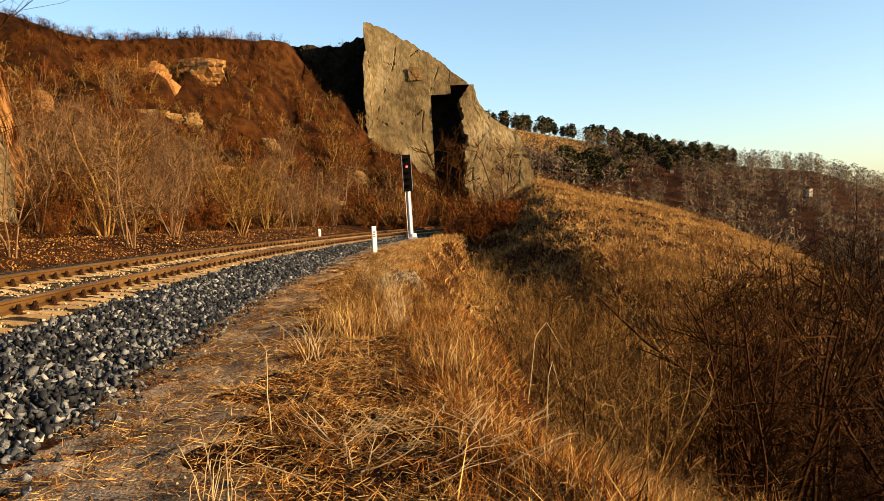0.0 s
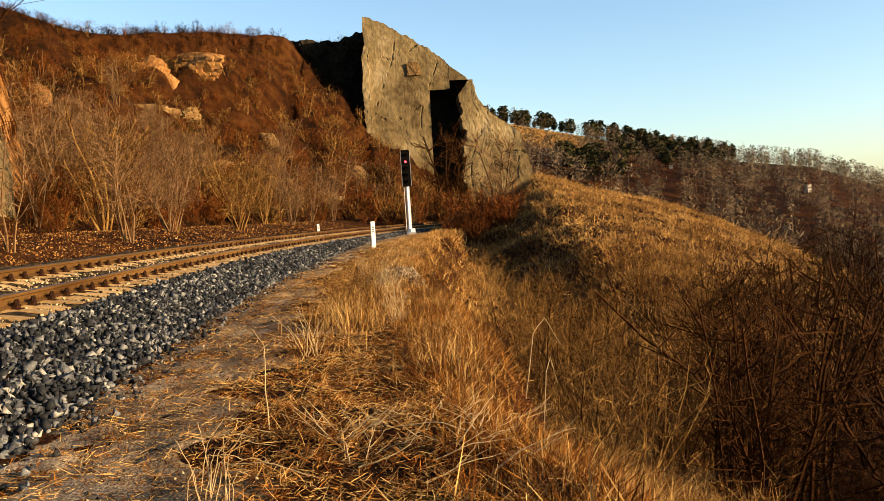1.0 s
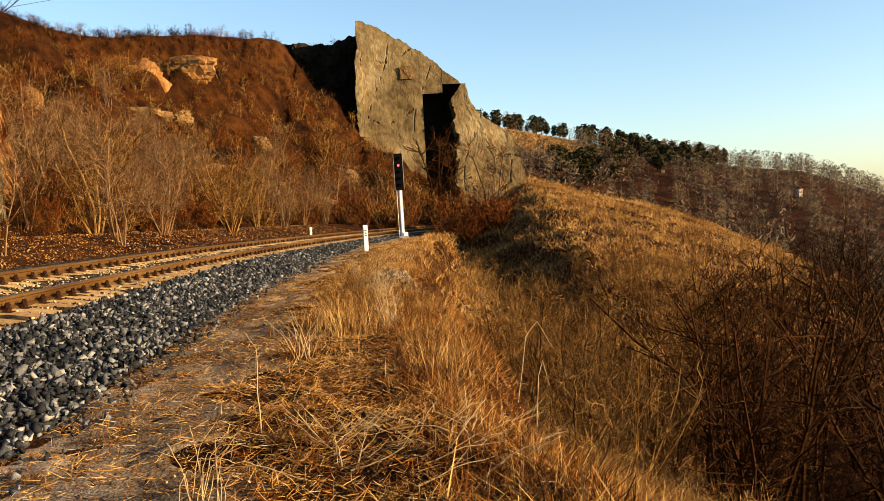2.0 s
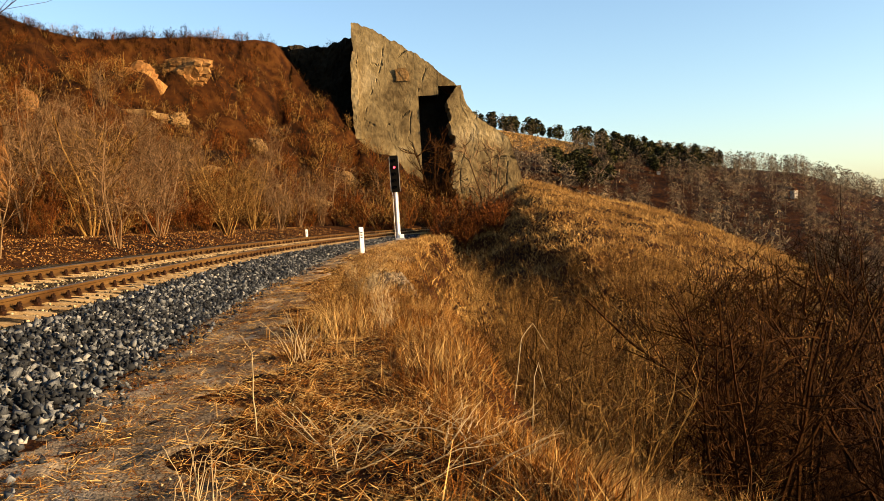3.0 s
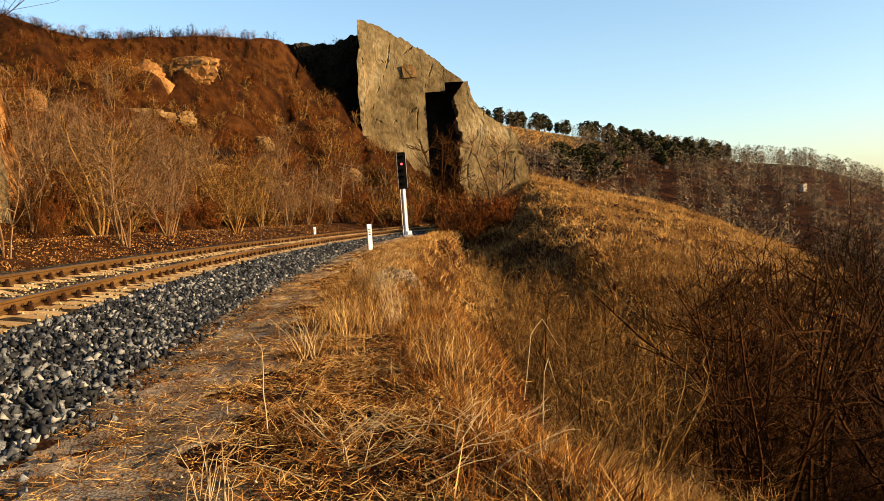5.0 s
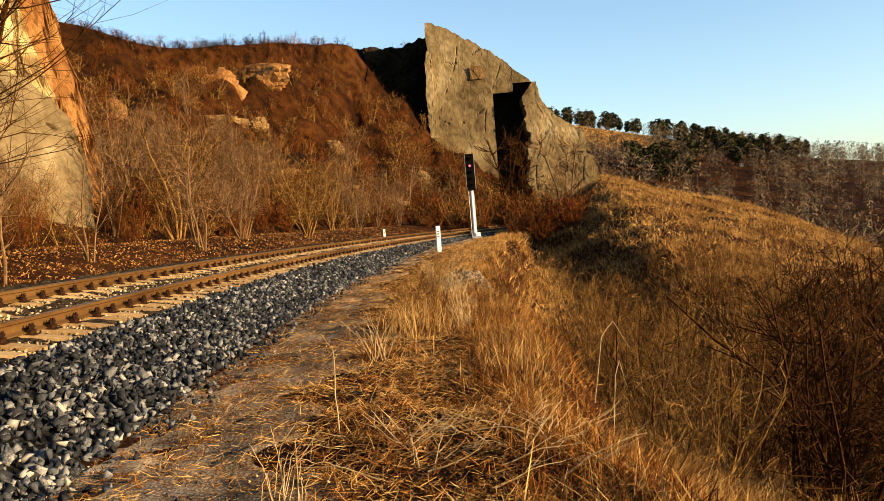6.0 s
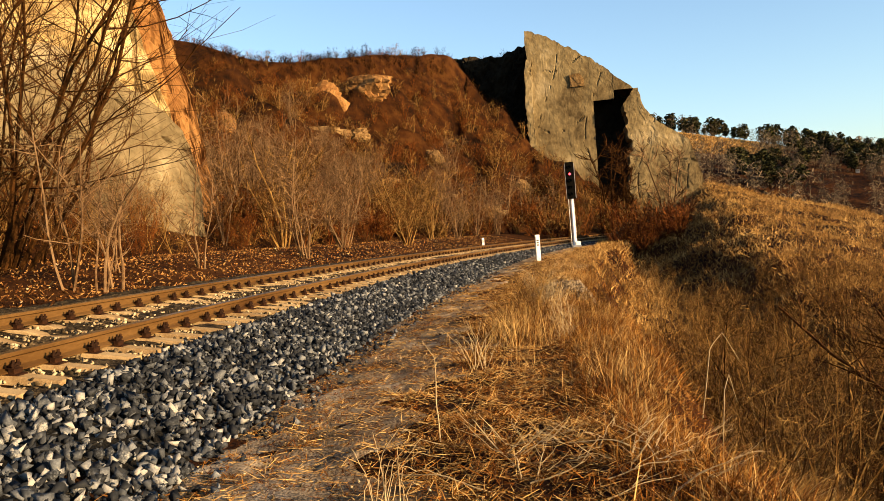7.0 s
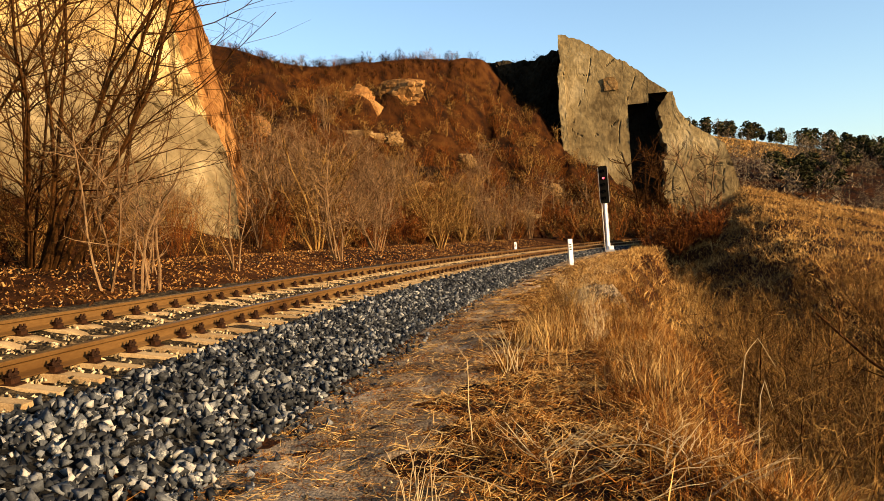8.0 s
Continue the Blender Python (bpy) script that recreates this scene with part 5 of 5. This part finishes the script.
for i in range(12):
    a, h = RS.uniform(-0.8, 0.8), RS.uniform(0.3, 0.55)
    x, y = -1.45 + RS.uniform(-0.1, 0.1), 8.9 + RS.uniform(-0.1, 0.1)
    stem("straw_stem", [(x, y, 0), (x + 0.4 * a * h, y, h * 0.6), (x + a * h, y, h)], 0.005, M_pale, "pale dry stem fanning from a tuft", "stem", "stems fanning from a tuft")
for i in range(26):
    x, y, a = RS.uniform(-0.75, 0.35), RS.uniform(4.3, 5.6), RS.uniform(-0.7, 3.0)
    L = RS.uniform(0.25, 0.6)
    dx, dy = math.cos(a) * L, math.sin(a) * L * 0.5
    z = float(height(np.array([x]), np.array([y]))[0])
    for _ in range(3):
        k, e = RS.uniform(0.3, 0.9), RS.uniform(-0.9, 0.9)
        bx, by, bz = x + dx * k, y + dy * k, z + 0.03 + 0.12 * k
        stem("dead_twig", [(bx, by, bz), (bx + 0.09 * math.cos(a + e), by + 0.06 * math.sin(a + e), bz + 0.04), (bx + 0.2 * math.cos(a + e), by + 0.12 * math.sin(a + e), bz + RS.uniform(0, 0.12))], 0.0024, M_pale, "bleached twig caught in the dead branches", "twig", "bleached twigs in the foreground")
    stem("dead_branch", [(x, y, z + 0.01), (x + dx * 0.5, y + dy * 0.5, z + RS.uniform(0.05, 0.14)), (x + dx, y + dy, z + RS.uniform(0.06, 0.28))], RS.uniform(0.003, 0.007), M_pale, "bleached dead branch lying in the grass", "branch", "bleached branches in the foreground")
for i in range(9):
    s, o = RS.uniform(-3, 8), RS.uniform(6.5, 9.5)
    x, y = beside(s, o)
    z = float(height(np.array([x]), np.array([y]))[0])
    dx = RS.uniform(-0.7, 0.9)
    stem("bramble_cane", [(x, y, z), (x + dx * 0.35, y, z + 0.7), (x + dx * 0.8, y + 0.1, z + 0.85), (x + dx * 1.3, y + 0.15, z + 0.55)], 0.006, M_pale, "pale arching bramble cane on the slope", "cane", "arching canes on the slope")


def rock_chunk(x, y, size, mat, label, seed, sink=0.3, turn=0.0):
    """A broken ledge of rock half buried in the slope."""
    bm = bmesh.new()
    bmesh.ops.create_icosphere(bm, subdivisions=4, radius=1.0)
    for v in bm.verts:
        c = v.co.copy()
        k = 1.0 + 0.35 * noise.noise(c * 1.3 + Vector((seed * 7.1, 0, 0))) + 0.18 * noise.noise(c * 3.7 + Vector((0, seed * 3.3, 0)))
        g = 0.22
        q = Vector((round(c.x / g) * g, round(c.y / g) * g, round(c.z / g) * g))
        c = (c * 0.55 + q * 0.45) * k
        v.co = Vector((c.x * size[0], c.y * size[1], c.z * size[2]))
    z = float(height(np.array([x]), np.array([y]))[0])
    me = bpy.data.meshes.new("rock")
    bm.to_mesh(me)
    bm.free()
    ob = put("rock", me, mat, None, "", pose(x, y, z - sink * size[2], 0, 0, turn))
    return tagged(ob, label, "rock", "rocks on the quarry slope")


rock_chunk(-26.9, 81.6, (2.4, 1.6, 2.0), M_orange, "orange rock outcrop below the skyline", 1, 0.5, 10)
rock_chunk(-23.6, 85.0, (3.4, 1.3, 1.6), M_orange, "orange rock outcrop below the skyline", 2, 0.65, -8)
rock_chunk(-29.6, 64.0, (0.9, 0.7, 0.9), M_orange, "orange rocks beside the quarry wall", 3, 0.2, 20)
rock_chunk(-28.9, 62.6, (0.6, 0.6, 0.7), M_orange, "orange rocks beside the quarry wall", 4, 0.2, 50)
for i, (x, y, a, b, c) in enumerate(((-14.5, 76.0, 1.6, 1.0, 0.7), (-11.3, 80.5, 2.2, 1.0, 0.6), (-25.0, 74.0, 3.0, 1.0, 0.7), (-19.0, 72.0, 2.2, 0.9, 0.5), (-16.5, 84.0, 1.2, 0.8, 0.8), (-8.6, 92.0, 2.0, 0.9, 0.8), (-22.0, 77.0, 1.5, 0.8, 0.7))):
    rock_chunk(x, y, (a, b, c), M_paleledge, "pale broken rock ledge on the quarry slope", 10 + i, 0.45, 15 * i)


def build_house(x, y, z, w, d, h, turn, label):
    house = tagged(new("house"), label, "house")
    house.matrix_basis = pose(x, y, z, 0, 0, turn)
    part("wall", box_bm(w, d, h, 0, (0, 0, h / 2)), M_plaster, house)
    bm = bmesh.new()
    e, r = 0.06 * w, h + w * 0.4
    p = [bm.verts.new(q) for q in ((-w / 2 - e, -d / 2 - e, h - 0.1), (w / 2 + e, -d / 2 - e, h - 0.1), (0, -d / 2 - e, r), (-w / 2 - e, d / 2 + e, h - 0.1), (w / 2 + e, d / 2 + e, h - 0.1), (0, d / 2 + e, r))]
    for q in ((0, 1, 2), (5, 4, 3), (0, 2, 5, 3), (1, 4, 5, 2), (0, 3, 4, 1)):
        bm.faces.new([p[k] for k in q])
    part("roof", bm, M_roof, house, "red-brown pitched roof")
    for k in (-0.25, 0.25):
        part("window", box_bm(0.16 * w, 0.08, 0.2 * h, 0, (k * w, -d / 2 - 0.02, h * 0.6)), M_black, house, "dark window")
    return house


for hx, hy, hw, hh, hd, label in ((152.0, 345.0, 2.0, 3.4, 20, "small pale house among bare trees in the valley"), (106.0, 380.0, 1.5, 1.6, -10, "tiny pale hut on the far wooded slope")):
    build_house(hx, hy, float(height(np.array([hx]), np.array([hy]))[0]), hw, hw * 1.1, hh, hd, label)


# ---- the nearest loose stones, one by one ----
for bed, me, c, k in LOOSE:
    put("stone", me, M_ballast, bed, "", pose(*map(float, c), random.uniform(0, 360), random.uniform(0, 360), random.uniform(0, 360)) @ Matrix.Diagonal((k, k, k, 1)))
